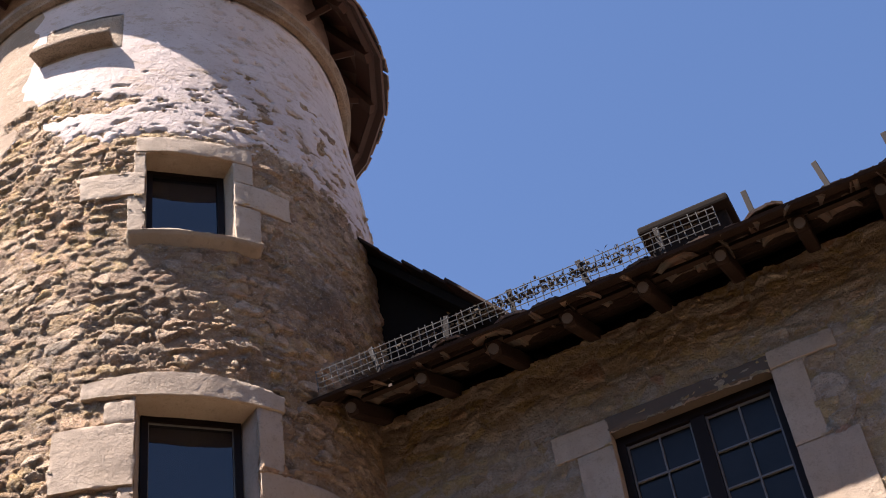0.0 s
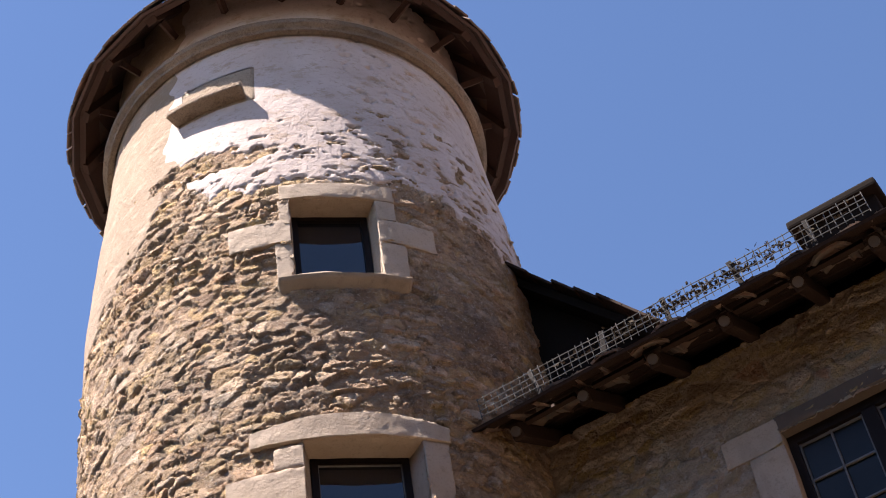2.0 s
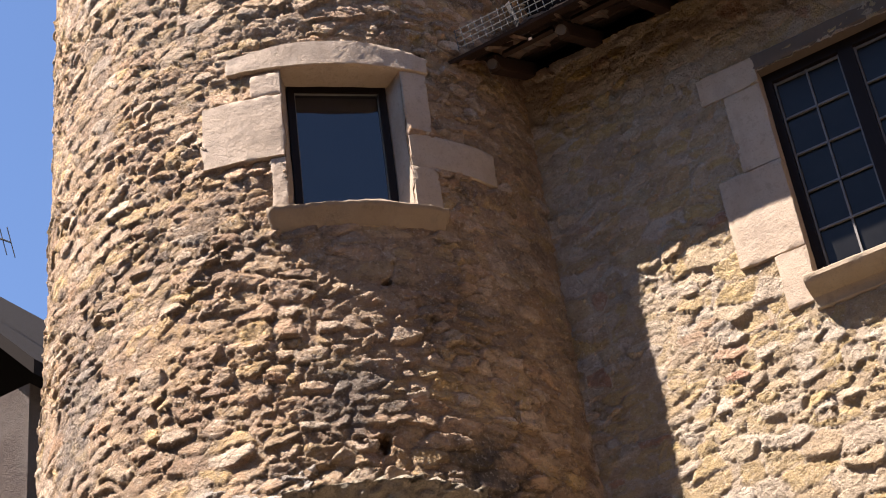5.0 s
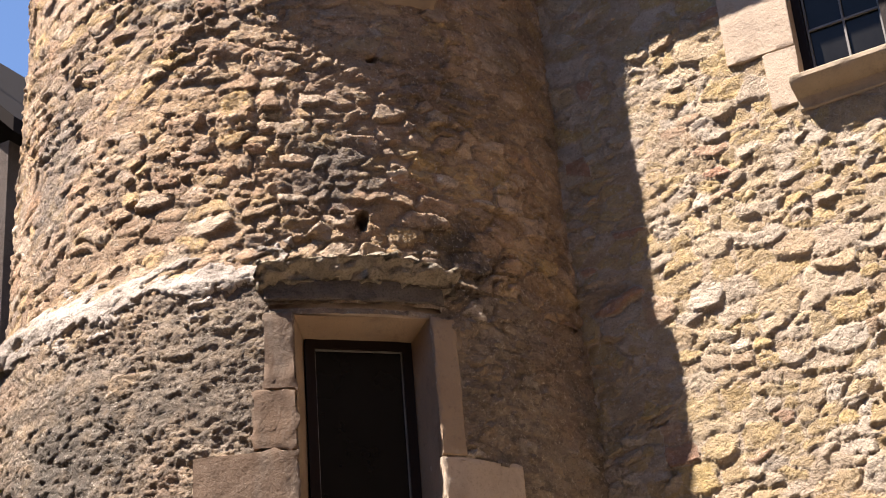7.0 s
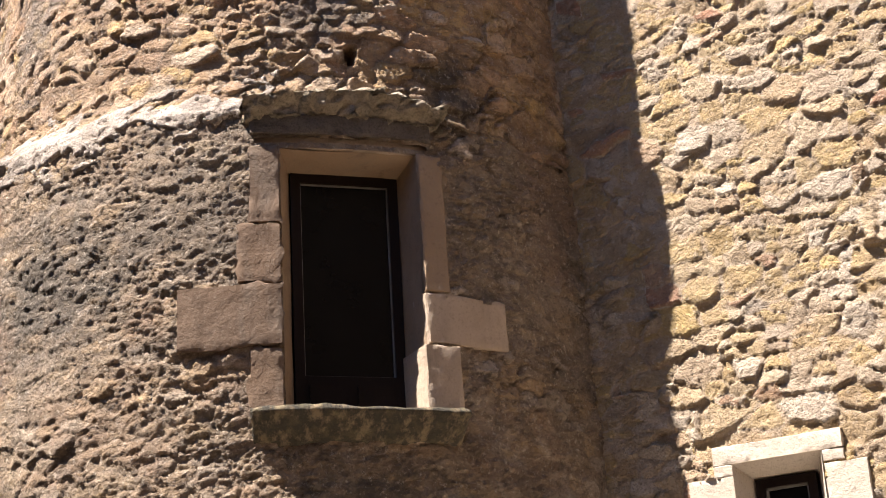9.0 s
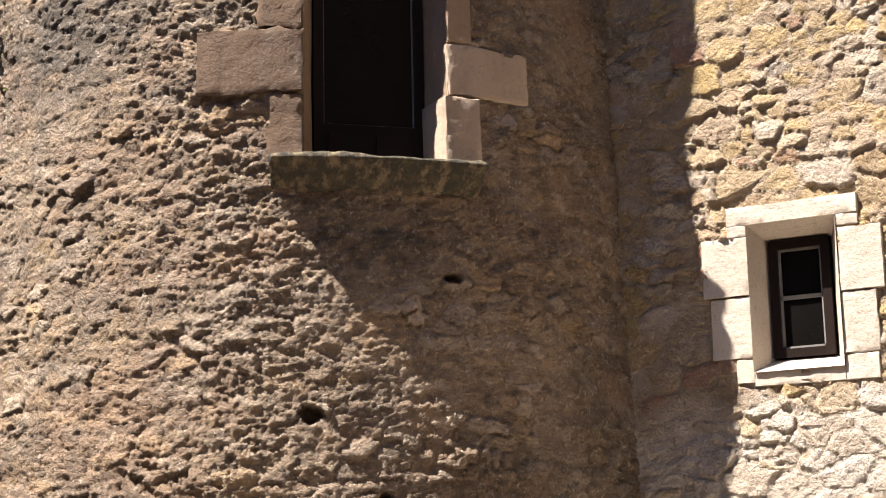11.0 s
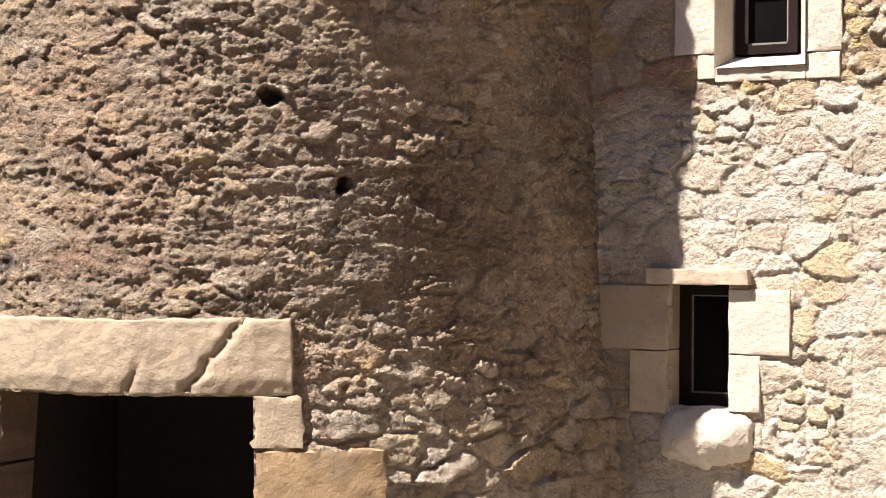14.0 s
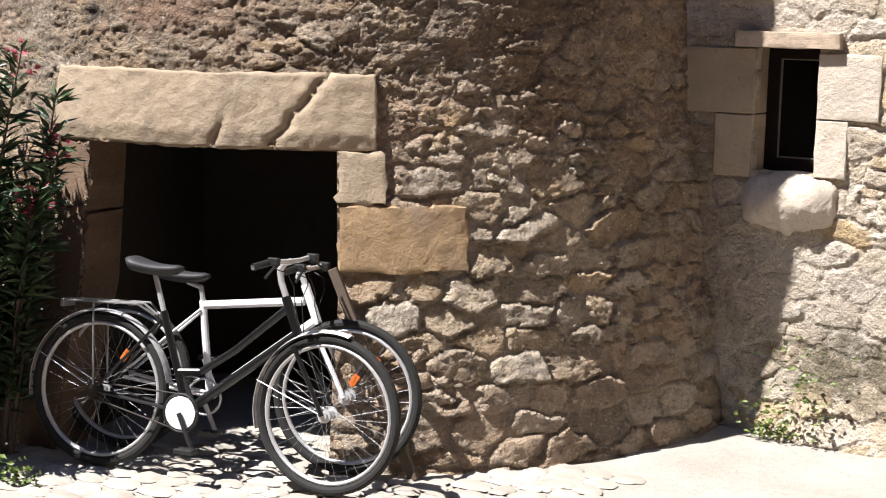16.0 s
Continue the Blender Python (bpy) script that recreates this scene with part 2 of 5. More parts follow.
def part(name, data, mat, parent, label=""):
    """Links a mesh or bmesh as one object under a thing or a part."""
    if isinstance(data, bmesh.types.BMesh):
        me = bpy.data.meshes.new(name)
        bmesh.ops.recalc_face_normals(data, faces=data.faces)
        data.to_mesh(me)
        data.free()
        me.materials.append(mat)
        data = me
    ob = new(name, data)
    ob.parent = parent
    if label:
        ob["label"] = label
    return ob


def thing(name, label, category, group="", kind=""):
    return tagged(new(name), label, category, group, kind)


def box(bm, centre, size, m=None, bevel=0.0):
    mat = Matrix.Translation(centre) @ (m or Matrix()) @ Matrix.Diagonal((*size, 1))
    made = bmesh.ops.create_cube(bm, size=1, matrix=mat)
    if bevel:
        edges = list({e for v in made["verts"] for e in v.link_edges})
        bmesh.ops.bevel(bm, geom=edges, offset=bevel, segments=2, affect="EDGES", profile=0.6)
    return bm


def rod(bm, a, b, r, sides=8, r2=None):
    a, b = Vector(a), Vector(b)
    d = b - a
    m = Matrix.Translation((a + b) / 2) @ d.to_track_quat("Z", "Y").to_matrix().to_4x4()
    bmesh.ops.create_cone(bm, cap_ends=True, segments=sides, radius1=r, radius2=r if r2 is None else r2, depth=d.length, matrix=m)
    return bm


def fbm(p, scale, octaves=4):
    return noise.fractal(Vector(p) * scale, 1.0, 2.1, octaves)


# ---- the two masonry surfaces: a place from (u, z, distance proud of the face) ----
PROFILE_Z = [-0.3, 0, 0.4, 0.75, 1.75, 3, 4.2, 5.3, 5.55, 5.75, 6.2, 7.5, 9, 10.8, 11.5, 12.4, 13.2, 15]
PROFILE_R = [2.40, 2.36, 2.29, 2.20, 2.08, 2.04, 2.0, 1.97, 1.95, 1.82, 1.80, 1.77, 1.755, 1.745, 1.69, 1.60, 1.545, 1.54]
PROFILE_X = [-5.28, -5.28, -5.27, -5.25, -5.28, -5.3, -5.3, -5.3, -5.3, -5.17, -5.17, -5.15, -5.14, -5.14, -5.14, -5.14, -5.14, -5.14]
WALL_Y = 7.8
FRONT, SIDE = Vector((0.550, -0.835, 0)), Vector((0.835, 0.550, 0))


def tower_at(u, z, off=0.0):
    """u: degrees round the tower from the side that faces the square."""
    a = radians(u)
    r = float(np.interp(z, PROFILE_Z, PROFILE_R)) + off
    d = FRONT * math.cos(a) + SIDE * math.sin(a)
    return Vector((float(np.interp(z, PROFILE_Z, PROFILE_X)) + d.x * r, WALL_Y + d.y * r, z))


def tower_grid(u, z, off):
    a, r = np.radians(u), np.interp(z, PROFILE_Z, PROFILE_R) + off
    dx, dy = FRONT.x * np.cos(a) + SIDE.x * np.sin(a), FRONT.y * np.cos(a) + SIDE.y * np.sin(a)
    return np.stack((np.interp(z, PROFILE_Z, PROFILE_X) + dx * r, WALL_Y + dy * r, z + 0 * r), -1)


def wall_grid(u, z, off):
    """The foot of the house front spreads forward."""
    foot = 0.16 * np.clip((0.42 - z) / 0.42, 0, 1) ** 1.4 * np.clip((u + 2.95) / 0.5, 0, 1)
    return np.stack((u + 0 * off, WALL_Y - off - foot, z + 0 * off), -1)


def wall_at(u, z, off=0.0):
    """u: metres along the house front."""
    return Vector((u, WALL_Y - off, z))


def ashlar(surface, u0, u1, z0, z1, out=0.015, deep=0.2, cell=0.06, bevel=0.008, amp=0.006, seed=0.0, shape=None, corner=0.0, arch=0.0):
    """A squared stone let into a surface: gently uneven face, worn edges, real depth."""
    per = (surface(u1, z0) - surface(u0, z0)).length
    nu, nz = max(3, round(per / cell)), max(3, round((z1 - z0) / cell))
    su = [0, bevel / per] + [i / nu for i in range(1, nu)] + [1 - bevel / per, 1]
    sz = [0, bevel / (z1 - z0)] + [i / nz for i in range(1, nz)] + [1 - bevel / (z1 - z0), 1]
    verts, faces = [], []
    for j, b in enumerate(sz):
        for i, a in enumerate(su):
            edge = i in (0, len(su) - 1) or j in (0, len(sz) - 1)
            w = corner * (noise.noise(Vector((a * 3 + seed, b * 3, seed))) + 0.7 * noise.noise(Vector((a * per * 22, b * 9, seed))) if edge else 0)
            wu = corner * (u1 - u0) / per * (noise.noise(Vector((a * 3, b * 3 + seed, seed + 5))) + 0.7 * noise.noise(Vector((a * 9, b * (z1 - z0) * 22, seed)))) if edge else 0
            u, z = u0 + (u1 - u0) * a + wu, z0 + (z1 - z0) * b + w - arch * (2 * a - 1) ** 2 * b
            p = surface(u, z, 0)
            off = out + amp * (0.7 * fbm((p.x + seed, p.y, p.z), 5, 3) + 0.9 * fbm((p.x + seed, p.y, p.z), 24, 3)) - (bevel if edge else 0)
            if shape:
                off += shape(a, b)
            verts.append(surface(u, z, off))
    w = len(su)
    for j in range(len(sz) - 1):
        for i in range(w - 1):
            k = j * w + i
            faces.append((k, k + 1, k + w + 1, k + w))
    ring = [(i, 0) for i in range(w)] + [(w - 1, j) for j in range(1, len(sz))] + [(i, len(sz) - 1) for i in range(w - 2, -1, -1)] + [(0, j) for j in range(len(sz) - 2, 0, -1)]
    base = len(verts)
    for i, j in ring:
        verts.append(surface(u0 + (u1 - u0) * su[i], z0 + (z1 - z0) * sz[j], -deep))
    for k, (i, j) in enumerate(ring):
        i2, j2 = ring[(k + 1) % len(ring)]
        faces.append((j * w + i, base + k, base + (k + 1) % len(ring), j2 * w + i2))
    return verts, faces


def crumble(p, scale, octaves):
    return noise.fractal(Vector((p[0], p[1], p[2] * 2.0)) * scale, 0.6, 2.1, octaves)


def lattice(ix, iz, seed):
    """A repeatable random number for each square of a grid."""
    h = (ix.astype(np.int64) * 374761393 + iz.astype(np.int64) * 668265263 + seed * 974711) & 0xFFFFFFFF
    h = ((h ^ (h >> 13)) * 1274126177) & 0xFFFFFFFF
    h = ((h ^ (h >> 16)) * 1103515245) & 0xFFFFFFFF
    return ((h ^ (h >> 15)) & 0xFFFFFF) / 16777216.0


def ripple(x, z, seed):
    """Gradient noise over a whole grid at once."""
    ix, iz = np.floor(x), np.floor(z)
    fx, fz = x - ix, z - iz
    sx, sz = fx ** 3 * (fx * (fx * 6 - 15) + 10), fz ** 3 * (fz * (fz * 6 - 15) + 10)

    def corner(dx, dz):
        a = lattice(ix + dx, iz + dz, seed) * 2 * math.pi
        return np.cos(a) * (fx - dx) + np.sin(a) * (fz - dz)

    low = corner(0, 0) * (1 - sx) + corner(1, 0) * sx
    high = corner(0, 1) * (1 - sx) + corner(1, 1) * sx
    return 1.45 * (low * (1 - sz) + high * sz)


def layers(x, z, scale, count, seed, gain=0.55, ridged=False):
    total, weight, sum_w = 0.0, 1.0, 0.0
    for i in range(count):
        r = ripple(x * scale + 7.3 * i, z * scale - 3.1 * i, seed + i)
        total = total + weight * (1 - 2.2 * np.abs(r) if ridged else r)
        sum_w += weight
        scale, weight = scale * 2.07, weight * gain
    return total / sum_w


def step(x, lo, hi):
    t = np.clip((x - lo) / (hi - lo), 0, 1)
    return t * t * (3 - 2 * t)


def ledges(h, rise, part_of):
    """Broken stone: slopes turned into small steps."""
    t = h / rise
    whole = np.floor(t)
    return h * (1 - part_of) + rise * (whole + step(t - whole, 0.55, 1.0)) * part_of


def rubble(x, z, wide, high, seed, gap):
    """Squarish irregular stones: number of each, a random for each, how far inside its joints, its tilted face."""
    gx, gz = x / wide, z / high
    ix, iz = np.floor(gx), np.floor(gz)
    first, second = np.full(x.shape, 9.0), np.full(x.shape, 9.0)
    cx, cz, ex, ez = np.zeros(x.shape), np.zeros(x.shape), np.zeros(x.shape), np.zeros(x.shape)
    for dz in (-1, 0, 1):
        for dx in (-2, -1, 0, 1, 2):
            qx, qz = ix + dx, iz + dz
            # rows are shifted against one another
            px = qx + 0.5 + 0.75 * (lattice(qx, qz, seed) - 0.5) + np.mod(0.37 * qz, 1.0) - 0.5
            pz = qz + 0.5 + 0.62 * (lattice(qx, qz, seed + 1) - 0.5)
            d = np.hypot(gx - px, gz - pz) - 0.22 * lattice(qx, qz, seed + 2) ** 2
            near = d < first
            second = np.where(near, first, np.minimum(second, d))
            cx, cz, ex, ez = np.where(near, qx, cx), np.where(near, qz, cz), np.where(near, gx - px, ex), np.where(near, gz - pz, ez)
            first = np.where(near, d, first)
    inside = step(second - first, 0.03, gap)
    number = cx * 4001 + cz
    tilt = ex * (lattice(cx, cz, seed + 4) - 0.5) * 2.2 + ez * (lattice(cx, cz, seed + 5) - 0.6) * 2.4
    return number, lattice(cx, cz, seed + 3), inside, tilt


def sheet(place, us, zs, unit, style, holes=(), off=0.0, keep=None):
    """A dense uneven sheet over a surface with openings left out: points, faces, and what is known of each point."""
    u, z = np.meshgrid(np.array(us), np.array(zs))
    height, number, stone, joint, zone = style(u * unit, z)
    points = place(u, z, off + height).reshape(-1, 3)
    uc, zc = (u[:-1, :-1] + u[1:, 1:]) / 2, (z[:-1, :-1] + z[1:, 1:]) / 2
    solid = np.ones(uc.shape, bool) if keep is None else keep(uc, zc)
    for a, b, c, d in holes:
        solid &= ~((uc > a) & (uc < b) & (zc > c) & (zc < d))
    w = len(us)
    k = (np.arange(len(zs) - 1)[:, None] * w + np.arange(w - 1)[None, :])[solid]
    faces = np.stack((k, k + 1, k + w + 1, k + w), -1)
    return points, faces, [a.ravel() + 0 * points[:, 0] for a in (number, stone, joint, zone)], (uc[solid], zc[solid])


def dense_mesh(name, points, faces, known, mat):
    used, back = np.unique(faces, return_inverse=True)
    me = bpy.data.meshes.new(name)
    me.vertices.add(len(used))
    me.vertices.foreach_set("co", points[used].astype(np.float32).ravel())
    me.loops.add(faces.size)
    me.loops.foreach_set("vertex_index", back.ravel().astype(np.int32))
    me.polygons.add(len(faces))
    me.polygons.foreach_set("loop_start", np.arange(0, faces.size, 4, dtype=np.int32))
    me.polygons.foreach_set("use_smooth", np.ones(len(faces), bool))
    for key, value in zip(("stone", "joint", "zone"), known[1:]):
        me.attributes.new(key, "FLOAT", "POINT").data.foreach_set("value", value[used].astype(np.float32))
    me.materials.append(mat)
    me.update(calc_edges=True)
    return me


def one_piece(own, faces):
    """The largest patch of faces that hang together by their edges."""
    sides = collections.defaultdict(list)
    for k in own.tolist():
        q = faces[k].tolist()
        for a, b in zip(q, q[1:] + q[:1]):
            sides[(min(a, b), max(a, b))].append(k)
    beside = collections.defaultdict(list)
    for pair in sides.values():
        if len(pair) == 2:
            beside[pair[0]].append(pair[1])
            beside[pair[1]].append(pair[0])
    left, best = set(own.tolist()), []
    while left:
        patch, todo = [], [left.pop()]
        while todo:
            k = todo.pop()
            patch.append(k)
            for n in beside[k]:
                if n in left:
                    left.remove(n)
                    todo.append(n)
        if len(patch) > len(best):
            best = patch
    return np.array(sorted(best))


def build_wall(name, made, mat, parent, label="", near=None, inwards=None):
    """The sheet as one part; the stones of the near stretch are lifted out of it as pieces of their own, with depth."""
    points, faces, known, (uc, zc) = made
    number, joint = known[0], known[2]
    same = (number[faces] == number[faces[:, :1]]).all(1) & (joint[faces].max(1) < 0.75)
    rest = np.ones(len(faces), bool)
    if near is not None:
        pick = same & near(uc, zc)
        order = np.flatnonzero(pick)
        order = order[np.argsort(number[faces[order, 0]], kind="stable")]
        ids, start, count = np.unique(number[faces[order, 0]], return_index=True, return_counts=True)
        chosen = [i for i in range(len(ids)) if count[i] > 14][:300]
        for i in chosen:
            own = order[start[i]:start[i] + count[i]]
            own = one_piece(own, faces)
            if len(own) < 12:
                continue
            rest[own] = False
            used, quads = np.unique(faces[own], return_inverse=True)
            quads, local_p = quads.reshape(-1, 4), points[used]
            # sides run back into the wall from the outline
            edges = collections.Counter()
            for q in quads.tolist():
                for a, b in zip(q, q[1:] + q[:1]):
                    edges[(a, b)] += 1
            rim = [(a, b) for a, b in edges if (b, a) not in edges]
            ring = sorted({v for e in rim for v in e})
            deep = {v: len(used) + j for j, v in enumerate(ring)}
            p2 = np.concatenate((local_p, local_p[ring] + inwards(local_p[ring]) * 0.06))
            k2 = [np.concatenate((a[used], a[used][ring])) for a in known]
            sides = np.array([(b, a, deep[a], deep[b]) for a, b in rim])
            ob = new("stone", dense_mesh("stone", p2, np.concatenate((quads, sides)), k2, mat))
            ob.parent = parent
    ob = part(name, dense_mesh(name, points, faces[rest], known, mat), mat, parent, label)
    ob["kind"] = "stuff"
    return ob


# a stone's face on the unit square, bulging outwards; several shapes that are used over and over
def unit_stone(seed, n=8):
    rnd = random.Random(seed)
    verts, faces = [], []
    cut = [rnd.uniform(0.05, 0.6) for _ in range(4)]
    skew = [rnd.uniform(-0.22, 0.22) for _ in range(4)]
    tilt = (rnd.uniform(-0.4, 0.4), rnd.uniform(-0.6, 0.5))
    for j in range(n):
        for i in range(n):
            a, b = 2 * i / (n - 1) - 1, 2 * j / (n - 1) - 1
            m = max(abs(a), abs(b))
            q = (1 if a > 0 else 0) + (2 if b > 0 else 0)
            s = 1 - cut[q] * (abs(a * b)) ** 2
            s *= 1 + 0.22 * noise.noise(Vector((a * 2.3 + seed * 3.1, b * 2.3, seed * 1.3)))
            x, y = a * s * (1 + skew[0] * b) + skew[1] * b * 0.5, b * s * (1 + skew[2] * a) + skew[3] * a * 0.4
            step = 0.35 * round(1.6 * noise.noise(Vector((a * 0.9, b * 1.4, seed * 5.1))))
            h = (1 + tilt[0] * a + tilt[1] * b + step * 0.7 + 0.5 * noise.fractal(Vector((a * 2.1, b * 2.1, seed * 2.7)), 0.8, 2.0, 4)) * (1 - m ** 9)
            verts.append((x, y, h if m < 0.99 else -1.4))
    for j in range(n - 1):
        for i in range(n - 1):
            k = j * n + i
            faces.append((k, k + 1, k + n + 1, k + n))
    return np.array(verts), faces


# ---- ground ----
def paving():
    k = Mat("pale sunlit paving", 0.85)
    base = k.mix(k.mask(k.noise(2.5, 6), 0.35, 0.7), (0.34, 0.315, 0.28), (0.28, 0.255, 0.22))
    base = k.mix(k.math("MULTIPLY", k.mask(k.noise(28, 5), 0.5, 0.7), 0.4), base, (0.19, 0.17, 0.145))
    return k.colour(base).bump(rough_height(k, (12, 50, 150)), 0.7, 0.03)


ground_mat = paving()
xs = [-400, -60, -14] + [-9 + 0.12 * i for i in range(110)] + [14, 60, 400]
ys = [-400, -60, -14] + [-1 + 0.12 * i for i in range(82)] + [14, 60, 400]
gv = [(x, y, 0.02 * fbm((x, y, 0), 1.3, 4) - 0.01 if -9 < x < 5 and -1 < y < 9 else -0.02) for y in ys for x in xs]
gf = [(j * len(xs) + i, j * len(xs) + i + 1, (j + 1) * len(xs) + i + 1, (j + 1) * len(xs) + i) for j in range(len(ys) - 1) for i in range(len(xs) - 1)]
# unseen ground away from the cobbles, made brown to limit and warm the bounce
bounce_ground_k = Mat("unseen brown ground toned for bounce", 0.9)
bounce_ground = bounce_ground_k.colour(bounce_ground_k.mix(bounce_ground_k.mask(bounce_ground_k.noise(40, 5), 0.4, 0.7), (0.15, 0.105, 0.07), (0.19, 0.135, 0.09))).bump(bounce_ground_k.noise(160), 0.5, 0.006)
ground_me = mesh("ground", gv, gf, ground_mat, True)
ground_me.materials.append(bounce_ground)
for face in ground_me.polygons:
    face.material_index = 1 if face.center.y < 4.55 or face.center.x > 1.5 else 0
ground = tagged(new("ground", ground_me), "pale sunlit cobbled paving of the square", "ground", kind="structure")

# ---- the round tower ----
TU = 0.0325  # metres for a degree round the tower
tower = thing("round_tower", "round rubble stone stair tower with peeling white render", "tower")
DOOR = (-33.6, -0.6, -0.3, 1.43)
PUTLOGS = [(0.4, 3.2, 2.73, 2.82), (9.8, 12.2, 2.34, 2.42), (8.4, 10.6, 5.84, 5.96), (20, 22.6, 3.4, 3.44), (12, 14, 6.9, 6.93)]
W1, W2, W3 = (-2.6, 17.2, 9.88, 10.70), (-3.6, 20.2, 7.42, 8.48), (1.0, 21.5, 3.97, 5.34)
NICHE = (-29, -11.5, 12.16, 12.46)
t_blocks = [  # u0, u1, z0, z1, stone, proud
    # top window
    (-4.8, 22.0, 10.70, 10.86, dressed, 0.02), (-5.2, -2.6, 10.44, 10.70, dressed, 0.015), (-17.0, -2.6, 10.26, 10.49, dressed, 0.02), (-6.5, -2.6, 9.88, 10.26, dressed, 0.01),
    (17.2, 22.0, 10.50, 10.70, dressed, 0.012), (17.2, 31.2, 10.27, 10.50, dressed, 0.015), (17.2, 23.5, 9.88, 10.27, dressed, 0.01),
    # middle window
    (-14.2, 26.2, 8.48, 8.67, dressed, 0.025), (-9.5, -3.6, 8.28, 8.44, dressed, 0.02), (-19.5, -3.6, 7.81, 8.27, dressed, 0.025), (-6.5, -3.6, 7.42, 7.81, dressed, 0.012),
    (20.2, 25.8, 8.00, 8.48, dressed, 0.012), (20.2, 40.0, 7.75, 8.00, dressed, 0.010), (20.2, 25.8, 7.42, 7.75, dressed, 0.012),
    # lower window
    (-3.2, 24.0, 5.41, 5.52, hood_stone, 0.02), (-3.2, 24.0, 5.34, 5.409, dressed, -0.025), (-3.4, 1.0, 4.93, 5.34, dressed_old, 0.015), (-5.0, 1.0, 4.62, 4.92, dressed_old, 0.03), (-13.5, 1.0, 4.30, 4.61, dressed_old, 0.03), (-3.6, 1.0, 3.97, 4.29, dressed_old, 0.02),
    (21.5, 25.5, 4.60, 5.34, dressed_mid, 0.012), (21.5, 35.0, 4.33, 4.59, dressed, 0.012), (20.6, 26.2, 3.97, 4.32, dressed, 0.025),
    # cellar door
    (-0.6, 5.2, 1.20, 1.43, lintel_stone, 0.02), (-0.6, 14.8, 0.90, 1.19, ochre_block, 0.02), 
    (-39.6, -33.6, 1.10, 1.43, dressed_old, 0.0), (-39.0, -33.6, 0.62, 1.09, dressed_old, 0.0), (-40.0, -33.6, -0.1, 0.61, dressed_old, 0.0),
]
t_holes = [DOOR, W1, W2, W3, NICHE]
t_cut = t_holes + [(a + 0.6, b - 0.6, c + 0.02, d - 0.02) for a, b, c, d, _, _ in t_blocks]


def putlogs(u, z):
    """Depth of the ragged scaffold holes."""
    hole = np.zeros(u.shape)
    for a, b, c, d in PUTLOGS:
        x, y = (u - (a + b) / 2) / (b - a) * 2, (z - (c + d) / 2) / (d - c) * 2
        hole = np.maximum(hole, 1 - step(x * x + y * y + 0.8 * ripple(u * TU * 25, z * 25, 3), 0.5, 1.1))
    return 0.13 * hole


PLASTER_U = [-130, -80, -60, -44, -40, -36, -32, -28, -24, -16, -5, 4, 14, 25, 43, 60, 110]
PLASTER_Z = [10.3, 10.35, 10.5, 10.85, 10.95, 11.3, 11.45, 11.12, 11.0, 10.97, 10.95, 10.92, 10.9, 10.95, 10.9, 10.6, 10.3]


def plastered(x, z):
    """Above 0 where the render still holds, below 0 where it has fallen."""
    edge = np.interp(x / TU, PLASTER_U, PLASTER_Z)
    ragged = (z - edge) / 0.16 + 1.5 * layers(x, z * 1.5, 4.0, 5, 40, 0.6)
    chips = 1.6 * (0.24 - 0.10 * step(x, 0.2, 0.5) - layers(x, z * 1.9, 5.0, 4, 60, 0.65)) + (0.9 - 0.75 * step(x, 0.3, 0.6)) * step(z, 11.3, 12.3) + 0.8 * step(z, 11.9, 12.5) * step(-x, -0.3, 0.1) + 0.35 * step(-x, 0.2, 0.8)
    gone = np.hypot((x / TU + 21) / 17, (z - 11.36 + 0.004 * (x / TU + 21)) / 0.12) * 2 - 2 + 2.6 * layers(x, z * 1.5, 6.0, 4, 66, 0.6)
    return np.minimum(np.minimum(ragged, chips * 1.4), gone)


def upper_style(x, z):
    wx, wz = x + 0.08 * layers(x, z, 4, 3, 11, 0.5), z + 0.05 * layers(x, z, 4, 3, 15, 0.5)
    n1, r1, in1, tilt1 = rubble(wx, wz, 0.15, 0.075, 21, 0.20)
    n2, r2, in2, tilt2 = rubble(wx, wz, 0.24, 0.105, 31, 0.16)
    big = layers(x, z, 1.6, 3, 19) > 0.05
    number, r, inside, tilt = np.where(big, n2 + 9e6, n1), np.where(big, r2, r1), np.where(big, in2, in1), np.where(big, tilt2, tilt1)
    full = step(layers(x, z, 3.1, 4, 61), -0.25, 0.35)
    inside = np.maximum(inside, 0.75 * full * step(layers(x, z, 9, 3, 63), -0.3, 0.2))
    h = 0.026 * (inside * (0.40 + 0.7 * r + tilt) - 0.5) + ledges(0.018 * layers(x, z * 1.5, 8, 6, 51, 0.7), 0.008, 0.6) + 0.009 * layers(x, z * 1.4, 24, 4, 57, 0.75, True) - putlogs(x / TU, z)
    h = h * np.clip(0.85 + 1.3 * layers(x, z, 1.3, 3, 65), 0.4, 1.1)
    held = step(plastered(x, z), -0.2, 0.8) * step(z, 10.2, 10.4)
    return h * (1 - 0.65 * held) - 0.012 * held, number, r, (1 - inside) * 0.9, np.zeros(x.shape)


